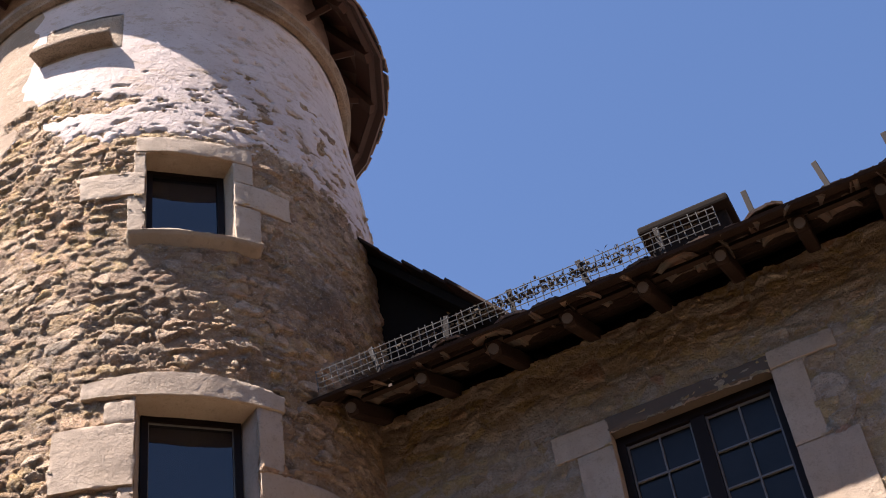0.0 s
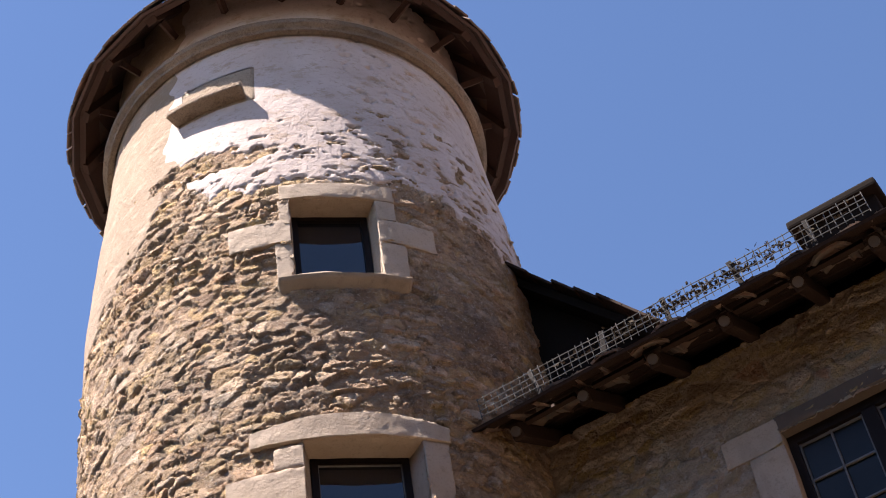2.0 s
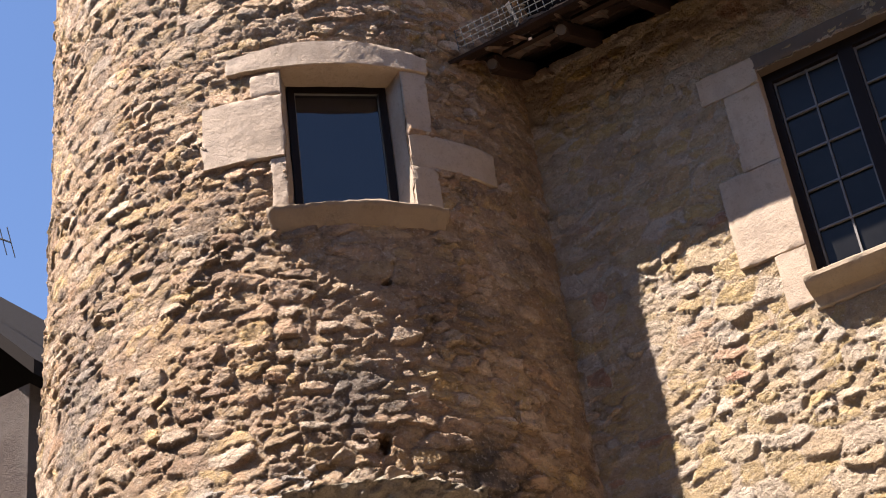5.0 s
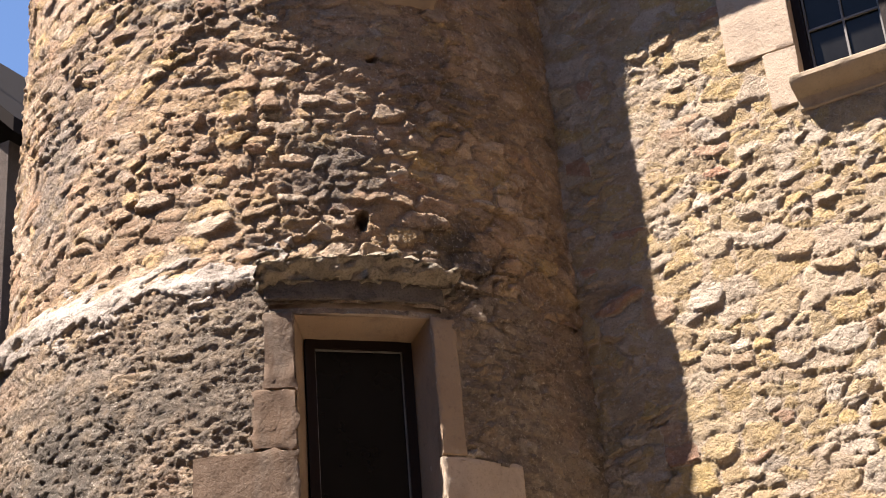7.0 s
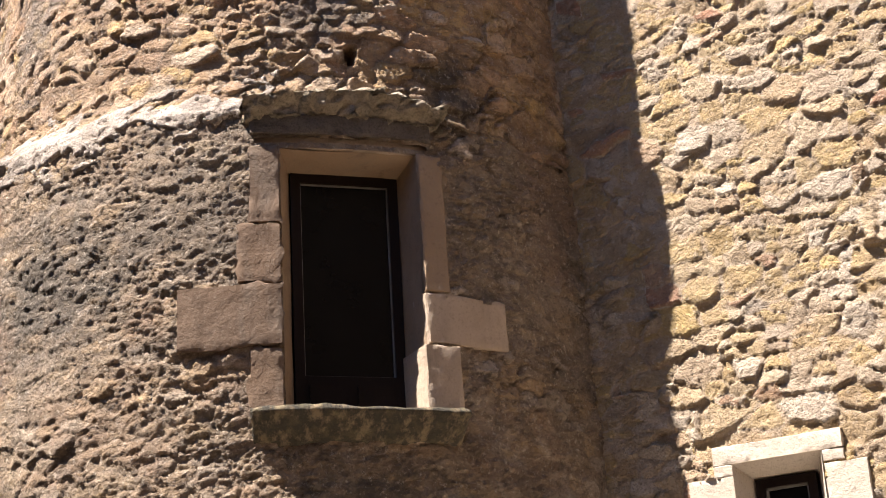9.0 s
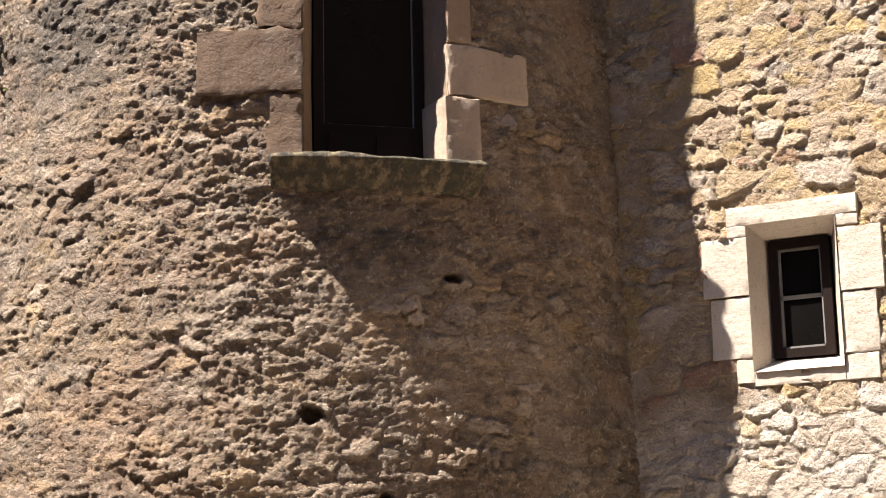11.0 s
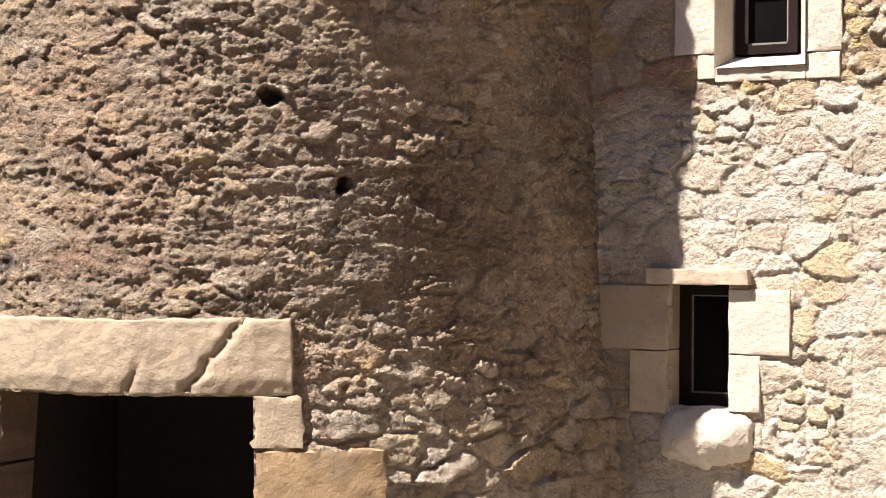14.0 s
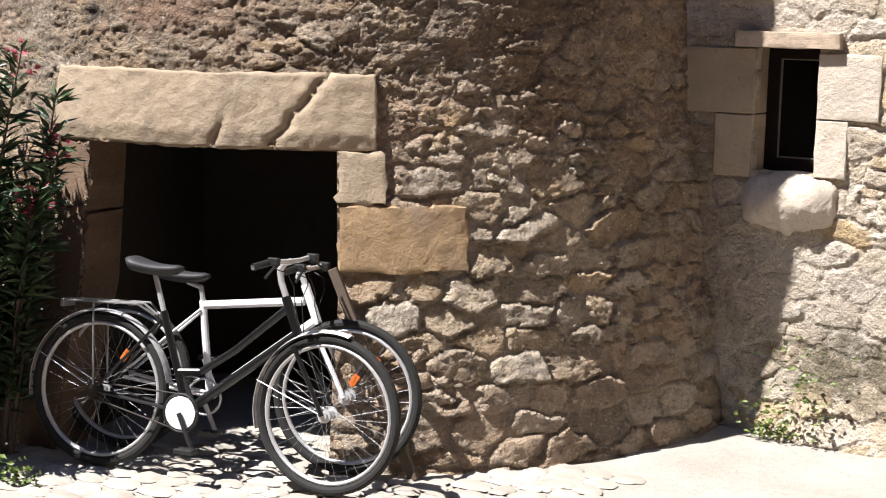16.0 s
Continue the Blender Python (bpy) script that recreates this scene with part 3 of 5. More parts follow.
def lower_style(x, z):
    wx, wz = x + 0.10 * layers(x, z, 4, 5, 71, 0.6), z + 0.07 * layers(x, z, 5, 5, 75, 0.6)
    n1, r1, in1, tilt1 = rubble(wx, wz, 0.15, 0.075, 81, 0.20)
    n2, r2, in2, tilt2 = rubble(wx, wz, 0.23, 0.125, 91, 0.16)
    foot = step(1.45 - z + 0.5 * layers(x, z, 2.5, 4, 95), -0.25, 0.35) * step(x, -0.2, 0.1)
    big = layers(x, z, 1.8, 3, 79) + 0.5 * (foot - 0.35) > 0.06
    number, r, inside, tilt = np.where(big, n2 + 9e6, n1), np.where(big, r2, r1), np.where(big, in2, in1), np.where(big, tilt2, tilt1)
    bare = np.clip(0.30 + 0.7 * foot + 1.3 * layers(x, z * 1.3, 1.7, 3, 99) + 0.25 * step(x, 0.3, 1.2), 0.12, 1)
    rough = np.clip(0.75 + 1.3 * layers(x, z, 1.5, 3, 103), 0.6, 1.25)
    crag = ledges(0.038 * layers(x + 0.05 * layers(x, z, 6, 3, 111), z * 1.6, 4.6, 7, 101, 0.72), 0.011, 0.6) * rough + 0.016 * layers(x, z * 1.3, 17, 4, 107, 0.75, True) * rough
    h = (0.022 + 0.006 * foot) * bare * (inside * (0.4 + 0.8 * r + tilt) - 0.5) + crag * (1 - 0.45 * foot) - putlogs(x / TU, z)
    return h, number, r, np.clip((1 - inside) * 0.9 + (1 - bare) * 0.35, 0, 1), foot


def tower_in(p):
    d = np.array((-5.25, WALL_Y, 0.0)) - p
    d[:, 2] = 0
    return d / np.linalg.norm(d, axis=1)[:, None]


STAINS_AND_SHADE = [  # place, reach, colour, strength
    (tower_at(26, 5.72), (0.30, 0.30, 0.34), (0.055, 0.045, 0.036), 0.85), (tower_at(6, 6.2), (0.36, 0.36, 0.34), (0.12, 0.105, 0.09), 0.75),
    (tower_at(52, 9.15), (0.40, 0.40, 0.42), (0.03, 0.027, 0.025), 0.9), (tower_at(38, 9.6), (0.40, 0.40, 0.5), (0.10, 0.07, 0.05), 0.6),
    # first one darkens the wall directly under the lower sill
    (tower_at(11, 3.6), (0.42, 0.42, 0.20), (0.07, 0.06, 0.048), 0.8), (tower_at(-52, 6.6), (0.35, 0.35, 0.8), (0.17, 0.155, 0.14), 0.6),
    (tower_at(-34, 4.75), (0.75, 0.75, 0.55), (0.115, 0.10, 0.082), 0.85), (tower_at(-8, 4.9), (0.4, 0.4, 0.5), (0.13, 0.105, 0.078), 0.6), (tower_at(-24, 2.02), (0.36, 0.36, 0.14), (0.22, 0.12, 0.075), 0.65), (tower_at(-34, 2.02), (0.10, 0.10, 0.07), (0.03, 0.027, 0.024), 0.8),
    # the last three put the shade of the lower right side into the colour
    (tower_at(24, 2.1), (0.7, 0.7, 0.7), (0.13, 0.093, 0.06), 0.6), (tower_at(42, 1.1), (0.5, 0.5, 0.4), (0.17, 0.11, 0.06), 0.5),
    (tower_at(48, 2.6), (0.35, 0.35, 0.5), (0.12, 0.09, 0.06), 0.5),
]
tower_wall = masonry_material("tower rubble", WARM, WARM, ((0.50, 0.345, 0.215), (0.33, 0.215, 0.13)), ((0.50, 0.345, 0.215), (0.33, 0.215, 0.13)), 0.36, 0.6, STAINS_AND_SHADE[:6])
old_wall = masonry_material("greyed rough masonry", GREYED, FOOT, ((0.40, 0.31, 0.225), (0.27, 0.20, 0.14)), ((0.60, 0.525, 0.43), (0.44, 0.355, 0.265)), 0.42, 0.3, STAINS_AND_SHADE)
made = sheet(tower_grid, [-90 + i * 0.36 for i in range(485)], [5.5 + 0.0115 * i for i in range(557)], TU, upper_style, t_cut)
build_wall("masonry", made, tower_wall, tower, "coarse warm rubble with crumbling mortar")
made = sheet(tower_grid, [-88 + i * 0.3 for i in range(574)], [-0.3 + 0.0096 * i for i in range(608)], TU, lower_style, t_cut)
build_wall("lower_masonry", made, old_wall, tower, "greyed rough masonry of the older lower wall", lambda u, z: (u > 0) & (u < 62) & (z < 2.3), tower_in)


# the back, out of the square, and the drum under the roof
def smooth_style(x, z):
    none = np.zeros(x.shape)
    return 0.008 * layers(x, z, 3, 4, 5), none, none, none, none


made = sheet(tower_grid, [i * 3 - 180 for i in range(121)], [11.85 + i * 0.1 for i in range(21)], TU, smooth_style, [NICHE], -0.012)
part("drum", dense_mesh("drum", *made[:3], plaster), plaster, tower)
made = sheet(tower_grid, [84 + i * 4.3 for i in range(43)], [-0.3 + i * 0.7 for i in range(18)], TU, smooth_style)
part("rear_masonry", dense_mesh("rear_masonry", *made[:3], tower_mortar), tower_mortar, tower)


def coat_style(x, z):
    held = plastered(x, z)
    tan = step(-(x / TU + 33) + 12 * layers(x, z, 2.2, 3, 45), -2, 2)
    none = np.zeros(x.shape)
    return np.clip(0.05 * held, -0.05, 0.010) + 0.006 * layers(x, z, 5, 4, 47), none, tan, none, none


made = sheet(tower_grid, [-125 + i * 0.42 for i in range(536)], [10.1 + 0.0125 * i for i in range(302)], TU, coat_style, t_holes + [b[:4] for b in t_blocks[:7]] + [(-32, -9.5, 12.05, 12.52)], 0.004, lambda u, z: plastered(u * TU, z) > -0.9)
part("render_coat", dense_mesh("render_coat", *made[:3], plaster), plaster, tower, "peeling pinkish white lime render, tan on the flank")

for k, (a, b, c, d, mat, out) in enumerate(t_blocks):
    v, f = ashlar(tower_at, a + 0.05, b - 0.05, c + 0.001, d - 0.001, out + 0.006, 0.24, 0.03, 0.005, seed=k * 1.7, corner=0.026 if mat in (lintel_stone, ochre_block, dressed_old) else 0.010, amp=0.009 if mat in (lintel_stone, ochre_block, dressed_old) else 0.006, arch=0.07 if k == 7 else 0.0)
    part("dressed_stone", mesh("dressed_stone", v, f, mat, "creased"), mat, tower)
# door lintel: long stone with a hollowed top edge and a crack across
v, f = ashlar(tower_at, -39.3, 4.2, 1.43, 1.77, 0.040, 0.3, 0.016, 0.008, 0.006, 3.3, lambda a, b: -0.026 * math.exp(-((a - 0.70 - 0.16 * b - 0.02 * crumble((b, 0, 2), 4, 4)) / 0.013) ** 2) - (0.022 * math.exp(-((a - 0.53 - 0.1 * b) / 0.010) ** 2 - ((b - 0.2) / 0.28) ** 2)) - 0.02 * max(0.0, 0.22 - b) / 0.22 - 0.03 * max(0.0, b - 0.8 + 0.3 * crumble((a * 2, 0, 1), 3, 3)), 0.014)
part("lintel", mesh("lintel", v, f, lintel_stone, True), lintel_stone, tower, "long cracked yellowish limestone door lintel")
# sills: rounded ledges with a chamfered underside
for name, a, b, c, d, out, mat in (("sill", -6.5, 23.0, 9.75, 9.88, 0.085, sill_pale), ("sill", -7.3, 25.8, 7.25, 7.42, 0.10, sill_pale), ("sill", -3.4, 25.4, 3.815, 3.968, 0.15, sill_stone)):
    v, f = ashlar(tower_at, a, b, c, d, out, 0.24, 0.04, 0.018, 0.010, a, lambda s, t: -0.14 * max(0.0, 0.9 - t) / 0.9, 0.015)
    part(name, mesh(name, v, f, mat, True), mat, tower, "projecting stone window sill with dark streaks" if c < 5 else "")
v, f = ashlar(tower_at, -4.6, 25.6, 5.49, 5.64, 0.13, 0.2, 0.018, 0.02, 0.03, 8.1, lambda s, t: -0.10 * (1 - t) + 0.03 * crumble((s * 1.1, 0, t * 0.2), 9, 4), 0.05, 0.05)
part("hood_mould", mesh("hood_mould", v, f, moss_stone, True), moss_stone, tower, "eroded dark stone hood over a window")
v, f = ashlar(tower_at, -33, -12, 12.09, 12.16, 0.15, 0.2, 0.05, 0.012, 0.004, 2.0)
part("sill", mesh("sill", v, f, cornice_stone, True), cornice_stone, tower, "flat stone shelf below a blocked opening")
v, f = ashlar(tower_at, -32, -9.5, 12.05, 12.52, 0.012, 0.1, 0.06, 0.004, 0.006, 5.0)
part("blocking", mesh("blocking", v, f, tan_plaster, True), tan_plaster, tower, "rendered infill of a blocked opening")
# pale mortar flashing where the lower body steps out
def cap_style(x, z):
    none = np.zeros(x.shape)
    held = layers(x, z * 1.7, 3.6, 6, 131, 0.68) * 4.5 - 1.7 * np.abs(z - 5.56 - 0.0006 * (x / TU + 30)) / 0.15 + 0.95 + 0.5 * step(-x, 0.2, 0.9)
    return np.clip(0.05 * held, -0.07, 0.016) + ledges(0.030 * layers(x, z * 1.7, 6, 6, 135, 0.68), 0.011, 0.6), none, none, none, none


made = sheet(tower_grid, [-80 + i * 0.3 for i in range(262)], [5.22 + i * 0.011 for i in range(68)], TU, cap_style, (), 0.008)
part("ledge_cap", dense_mesh("ledge_cap", *made[:3], cap_mortar), cap_mortar, tower, "whitish mortar cap on the ledge")


def bar(bm, m, x0, x1, z0, z1, y0, y1):
    box(bm, m @ Vector(((x0 + x1) / 2, (y0 + y1) / 2, (z0 + z1) / 2)), (abs(x1 - x0), abs(y1 - y0), abs(z1 - z0)), m.to_3x3().to_4x4())


def local(surface, u, z, deep, step):
    """Axes of a window: x along the face, y into the wall, z up."""
    e = (surface(u + step, z) - surface(u - step, z)).normalized()
    e.z = 0
    e.normalize()
    up = Vector((0, 0, 1))
    m = Matrix((e, up.cross(e), up)).transposed().to_4x4()
    m.translation = surface(u, z, -deep)
    return m


def casement(parent, m, w, h, frame_w, glass, lines, low_panel=0.0, label="", name="window"):
    """A fixed wooden window: frame, glass, and thin putty lines round the pane."""
    win = part(name, bmesh.new(), dark_wood, parent, label)
    bm = bmesh.new()
    for x0, x1, z0, z1 in ((-w / 2, -w / 2 + frame_w, 0, h), (w / 2 - frame_w, w / 2, 0, h), (-w / 2 + frame_w, w / 2 - frame_w, 0, frame_w + low_panel), (-w / 2 + frame_w, w / 2 - frame_w, h - frame_w, h)):
        bar(bm, m, x0, x1, z0, z1, -0.03, 0.03)
    part("frame", bm, dark_wood, win)
    bm = bmesh.new()
    bar(bm, m, -w / 2 + frame_w, w / 2 - frame_w, frame_w + low_panel, h - frame_w, 0.002, 0.010)
    part("pane", bm, glass, win)
    if lines:
        bm = bmesh.new()
        a, b, c, d = -w / 2 + frame_w, w / 2 - frame_w, frame_w + low_panel, h - frame_w
        for x0, x1, z0, z1 in ((a, a + lines, c, d), (b - lines, b, c, d), (a, b, c, c + lines), (a, b, d - lines, d)):
            bar(bm, m, x0, x1, z0, z1, -0.012, 0.001)
        part("putty_line", bm, putty_mat, win)
    # dark sheet in place of the unlit room
    bm = bmesh.new()
    bar(bm, m, -w / 2 - 0.1, w / 2 + 0.1, -0.1, h + 0.1, 0.09, 0.12)
    part("backing", bm, dark_inside, win)
    return win


def splay(parent, surface, hole, m, w, h, mat):
    """Four slanting reveals from the opening's edge back to the window frame."""
    a = [surface(u, z, -0.015) for u, z in ((hole[0], hole[2]), (hole[1], hole[2]), (hole[1], hole[3]), (hole[0], hole[3]))]
    b = [m @ Vector(p) for p in ((-w / 2, 0.0, 0.02), (w / 2, 0.0, 0.02), (w / 2, 0.0, h - 0.01), (-w / 2, 0.0, h - 0.01))]
    for i in range(4):
        j = (i + 1) % 4
        n = 6
        verts = []
        for r in range(n + 1):
            for c in range(n + 1):
                p = a[i].lerp(a[j], c / n).lerp(b[i].lerp(b[j], c / n), r / n)
                verts.append(p + Vector((1, 1, 1)) * 0.006 * fbm(p, 8, 3))
        faces = [(r * (n + 1) + c, r * (n + 1) + c + 1, (r + 1) * (n + 1) + c + 1, (r + 1) * (n + 1) + c) for r in range(n) for c in range(n)]
        part("reveal", mesh("reveal", verts, faces, mat, True), mat, parent)


for hole, u, deep, w, h, fw, glass, line, low, mat, label in (
        (W1, 7.0, 0.21, 0.54, 0.85, 0.045, pane_mat, 0.0, 0.0, dressed, "small dark-framed window reflecting blue sky"),
        (W2, 8.2, 0.22, 0.61, 1.08, 0.045, pane_mat, 0.006, 0.0, dressed, "dark-framed window reflecting blue sky"),
        (W3, 11.9, 0.30, 0.56, 1.34, 0.05, dull_mat, 0.006, 0.22, dressed_mid, "tall dark window with a panelled foot")):
    m3 = local(tower_at, u, hole[2] - 0.02, deep, 1)
    w3 = casement(tower, m3, w, h, fw, glass, line, low, label)
    splay(tower, tower_at, hole, m3, w, h, mat)
for x in (-0.12, 0.12):
    bm = bmesh.new()
    bar(bm, m3, x - 0.09, x + 0.09, 0.07, 0.22, -0.04, -0.028)
    part("panel", bm, dark_wood, w3)
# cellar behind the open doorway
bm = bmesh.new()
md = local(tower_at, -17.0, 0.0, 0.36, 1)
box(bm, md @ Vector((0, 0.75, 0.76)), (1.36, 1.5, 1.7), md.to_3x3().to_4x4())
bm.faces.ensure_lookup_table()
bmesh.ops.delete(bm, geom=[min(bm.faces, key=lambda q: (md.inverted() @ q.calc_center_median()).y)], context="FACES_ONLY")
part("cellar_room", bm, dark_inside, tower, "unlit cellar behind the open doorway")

# moulded ring below the roof
bm = bmesh.new()
ring = [(-0.02, 12.90), (0.03, 12.905), (0.035, 12.935), (0.07, 12.96), (0.075, 13.01), (0.045, 13.03), (0.035, 13.05), (-0.02, 13.06)]
rows = [[bm.verts.new(tower_at(u, z, off + 0.045 + 0.006 * noise.noise(Vector((u * 0.3, z * 9, 0))))) for off, z in ring] for u in range(-180, 180, 3)]
for i in range(len(rows)):
    for j in range(len(ring) - 1):
        bm.faces.new((rows[i][j], rows[(i + 1) % len(rows)][j], rows[(i + 1) % len(rows)][j + 1], rows[i][j + 1]))
part("cornice", bm, cornice_stone, tower, "moulded stone ring below the eaves")

# conical roof: boards on rafters, tiles over them
AX, AY = -5.11, WALL_Y


def roof_at(u, s, lift=0.0):
    """s: metres up the slope from the eave."""
    d = FRONT * math.cos(radians(u)) + SIDE * math.sin(radians(u))
    r = 1.935 - s * 0.55 + lift * 0.83
    return Vector((AX + d.x * r, AY + d.y * r, 13.35 + s * 0.83 + lift * 0.55))


roof_wood = wood_material("reddish brown roof board", (0.095, 0.046, 0.032), (0.05, 0.026, 0.019))
roof = part("roof", bmesh.new(), roof_wood, tower, "conical tiled roof on open timber eaves")
SIDES = 20
bm = bmesh.new()
for k in range(SIDES):
    u0, u1 = k * 18 - 180, k * 18 - 162
    for s0, s1 in [(-0.075, 0.0)] + [(i * 0.11, i * 0.11 + 0.11) for i in range(8)] + [(0.88, 3.5)]:
        q = [roof_at(u0, s0), roof_at(u1, s0), roof_at(u1, s1), roof_at(u0, s1)]
        t = [roof_at(u0, s0, 0.025), roof_at(u1, s0, 0.025), roof_at(u1, s1, 0.025), roof_at(u0, s1, 0.025)]
        vs = [bm.verts.new(p) for p in q + t]
        for idx in ((0, 1, 2, 3), (4, 5, 6, 7), (0, 1, 5, 4), (1, 2, 6, 5), (2, 3, 7, 6), (3, 0, 4, 7)):
            bm.faces.new([vs[i] for i in idx])
part("sheathing", bm, roof_wood, roof, "brown roof boards seen from below")
for k in range(SIDES):
    u = k * 18
    bm = bmesh.new()
    a, b = roof_at(u, 0.02, -0.05), roof_at(u, 1.0, -0.05)
    box(bm, (a + b) / 2, (0.07, 0.10, (b - a).length), (b - a).to_track_quat("Z", "X").to_matrix().to_4x4())
    part("rafter", bm, roof_wood, roof)
    bm = bmesh.new()
    c = roof_at(u, 0.18, -0.09)
    d = tower_at(u, c.z, -0.05)
    rod(bm, c, Vector((d.x, d.y, c.z)), 0.035, 4)
    part("bracket", bm, roof_wood, roof)
    bm = bmesh.new()
    a, b = roof_at(u, 0.04, -0.012), roof_at(u + 18, 0.04, -0.012)
    box(bm, (a + b) / 2, (0.05, 0.05, (b - a).length), (b - a).to_track_quat("Z", "X").to_matrix().to_4x4())
    part("eave_board", bm, roof_wood, roof)
bm = bmesh.new()
box(bm, (0, 0, 0), (0.155, 0.26, 0.018), None, 0.004)
tile_me = bpy.data.meshes.new("tile")
bm.to_mesh(tile_me)
bm.free()
tile_me.materials.append(roof_tile)
rnd = random.Random(11)
for row in range(3):
    for k in range(76):
        u = k * 360 / 76 + row * 2.3 + rnd.uniform(-0.4, 0.4)
        c = roof_at(u, 0.065 + row * 0.13 + rnd.uniform(-0.018, 0.018), 0.045 + row * 0.012)
        up = (roof_at(u, 1) - roof_at(u, 0)).normalized()
        e = (roof_at(u + 1, 0) - roof_at(u - 1, 0)).normalized()
        m = Matrix((e, up, e.cross(up))).transposed().to_4x4()
        m.translation = c
        ob = new("tile", tile_me)
        ob.parent = roof
        ob.matrix_basis = m @ pose(0, 0, 0, rnd.uniform(-3, 3), 0, rnd.uniform(-4, 4))
bm = bmesh.new()
bmesh.ops.create_cone(bm, segments=40, radius1=1.75, radius2=0.02, depth=2.9, matrix=Matrix.Translation((AX, AY, 13.6 + 1.45)))
part("upper_tiles", bm, roof_tile, roof)

# ---- the house beside the tower ----
house = thing("stone_house", "rubble stone house front under an old tiled eave", "house")
RW, SW, CW = (-1.86, -0.82, 6.59, 8.13), (-2.587, -2.13, 3.0, 3.748), (-2.83, -2.51, 1.31, 1.93)
h_blocks = [
    (-2.24, -1.86, 8.04, 8.24, dressed, 0.012), (-2.10, -1.86, 7.47, 8.035, dressed, 0.012), (-2.26, -1.86, 6.86, 7.465, dressed, 0.02), (-2.05, -1.86, 6.50, 6.855, dressed, 0.02),
    (-0.82, -0.40, 8.13, 8.26, dressed, 0.02), (-0.82, -0.62, 7.55, 8.125, dressed, 0.012), (-0.82, -0.44, 6.95, 7.545, dressed, 0.015), (-0.82, -0.60, 6.50, 6.945, dressed, 0.015),
    (-2.69, -2.02, 3.748, 3.845, dressed_new, 0.02), (-2.69, -2.587, 3.69, 3.748, dressed_new, 0.02), (-2.13, -2.02, 3.69, 3.748, dressed_new, 0.02),
    (-2.83, -2.587, 3.39, 3.69, dressed_new, 0.02), (-2.80, -2.587, 3.075, 3.385, dressed_new, 0.015), (-2.68, -2.587, 2.95, 3.07, dressed_new, 0.012),
    (-2.13, -1.91, 3.365, 3.68, dressed_new, 0.02), (-2.13, -1.955, 3.06, 3.36, dressed_new, 0.015), (-2.13, -1.965, 2.93, 3.055, dressed_new, 0.012), (-2.587, -2.13, 2.93, 3.0, dressed_new, 0.012),
    (-2.93, -2.40, 1.925, 2.005, dressed, 0.06), (-2.51, -2.20, 1.585, 1.905, dressed_new, 0.02), (-2.51, -2.35, 1.30, 1.58, dressed_new, 0.02),
    # left jamb takes the browner stone to carry the shadow on it
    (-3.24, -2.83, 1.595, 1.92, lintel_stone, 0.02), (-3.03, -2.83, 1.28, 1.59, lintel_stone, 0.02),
]
h_holes = [RW, SW, CW]
h_cut = h_holes + [(a + 0.02, b - 0.02, c + 0.02, d - 0.02) for a, b, c, d, _, _ in h_blocks]


def house_style(x, z):
    wx, wz = x + 0.08 * layers(x, z, 4, 3, 171, 0.5), z + 0.055 * layers(x, z, 4, 3, 175, 0.5)
    n1, r1, in1, tilt1 = rubble(wx, wz, 0.14, 0.075, 181, 0.20)
    n2, r2, in2, tilt2 = rubble(wx, wz, 0.25, 0.14, 191, 0.14)
    low = step(2.87 - z + 0.25 * layers(x, z, 3, 3, 195), -0.1, 0.12)
    big = layers(x, z, 1.7, 3, 179) + 0.25 * low > 0.02
    number, r, inside, tilt = np.where(big, n2 + 9e6, n1), np.where(big, r2, r1), np.where(big, in2, in1), np.where(big, tilt2, tilt1)
    flush = np.clip(0.75 + 1.2 * layers(x, z, 2.0, 3, 199), 0.25, 1)
    fill = step(layers(x, z, 3.4, 4, 211), -0.2, 0.3)
    inside = np.maximum(inside, 0.7 * fill * step(layers(x, z, 9, 3, 213), -0.3, 0.2))
    h = 0.024 * flush * (1 - 0.35 * low) * (inside * (0.35 + 0.7 * r + tilt) - 0.5) + ledges(0.014 * layers(x, z * 1.3, 9, 6, 201, 0.7), 0.007, 0.6) + 0.009 * layers(x, z * 1.3, 24, 4, 207, 0.75, True)
    return h, number, r, np.clip((1 - inside) * 0.9 + (1 - flush) * (0.3 + 0.4 * low), 0, 1), low


# second patch puts the shade beside the tower into the colour; first is moss
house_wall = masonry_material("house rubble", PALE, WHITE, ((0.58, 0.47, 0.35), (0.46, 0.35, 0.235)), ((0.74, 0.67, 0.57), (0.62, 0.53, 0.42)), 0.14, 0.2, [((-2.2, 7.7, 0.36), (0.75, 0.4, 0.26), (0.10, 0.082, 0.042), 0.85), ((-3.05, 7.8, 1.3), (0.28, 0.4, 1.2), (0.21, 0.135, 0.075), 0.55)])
for name, us, zs, near, label in (
        ("wall", [-3.75 + 0.0105 * i for i in range(320)], [-0.2 + 0.0105 * i for i in range(867)], lambda u, z: (u < -1.9) & (u > -3.3) & (z < 2.8), "thick rubble wall with ochre stones, paler at its foot"),
        ("upper_wall", [-0.4005 + 0.019 * i for i in range(82)], [5.5 + 0.019 * i for i in range(180)], None, "rubble wall under the eave"),
        ("side_wall", [-0.4005 + 0.055 * i for i in range(29)], [-0.2 + 0.05 * i for i in range(115)], None, "rubble wall beside the square")):
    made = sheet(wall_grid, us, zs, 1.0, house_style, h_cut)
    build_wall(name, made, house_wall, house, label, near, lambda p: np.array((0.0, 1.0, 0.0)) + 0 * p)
bm = bmesh.new()
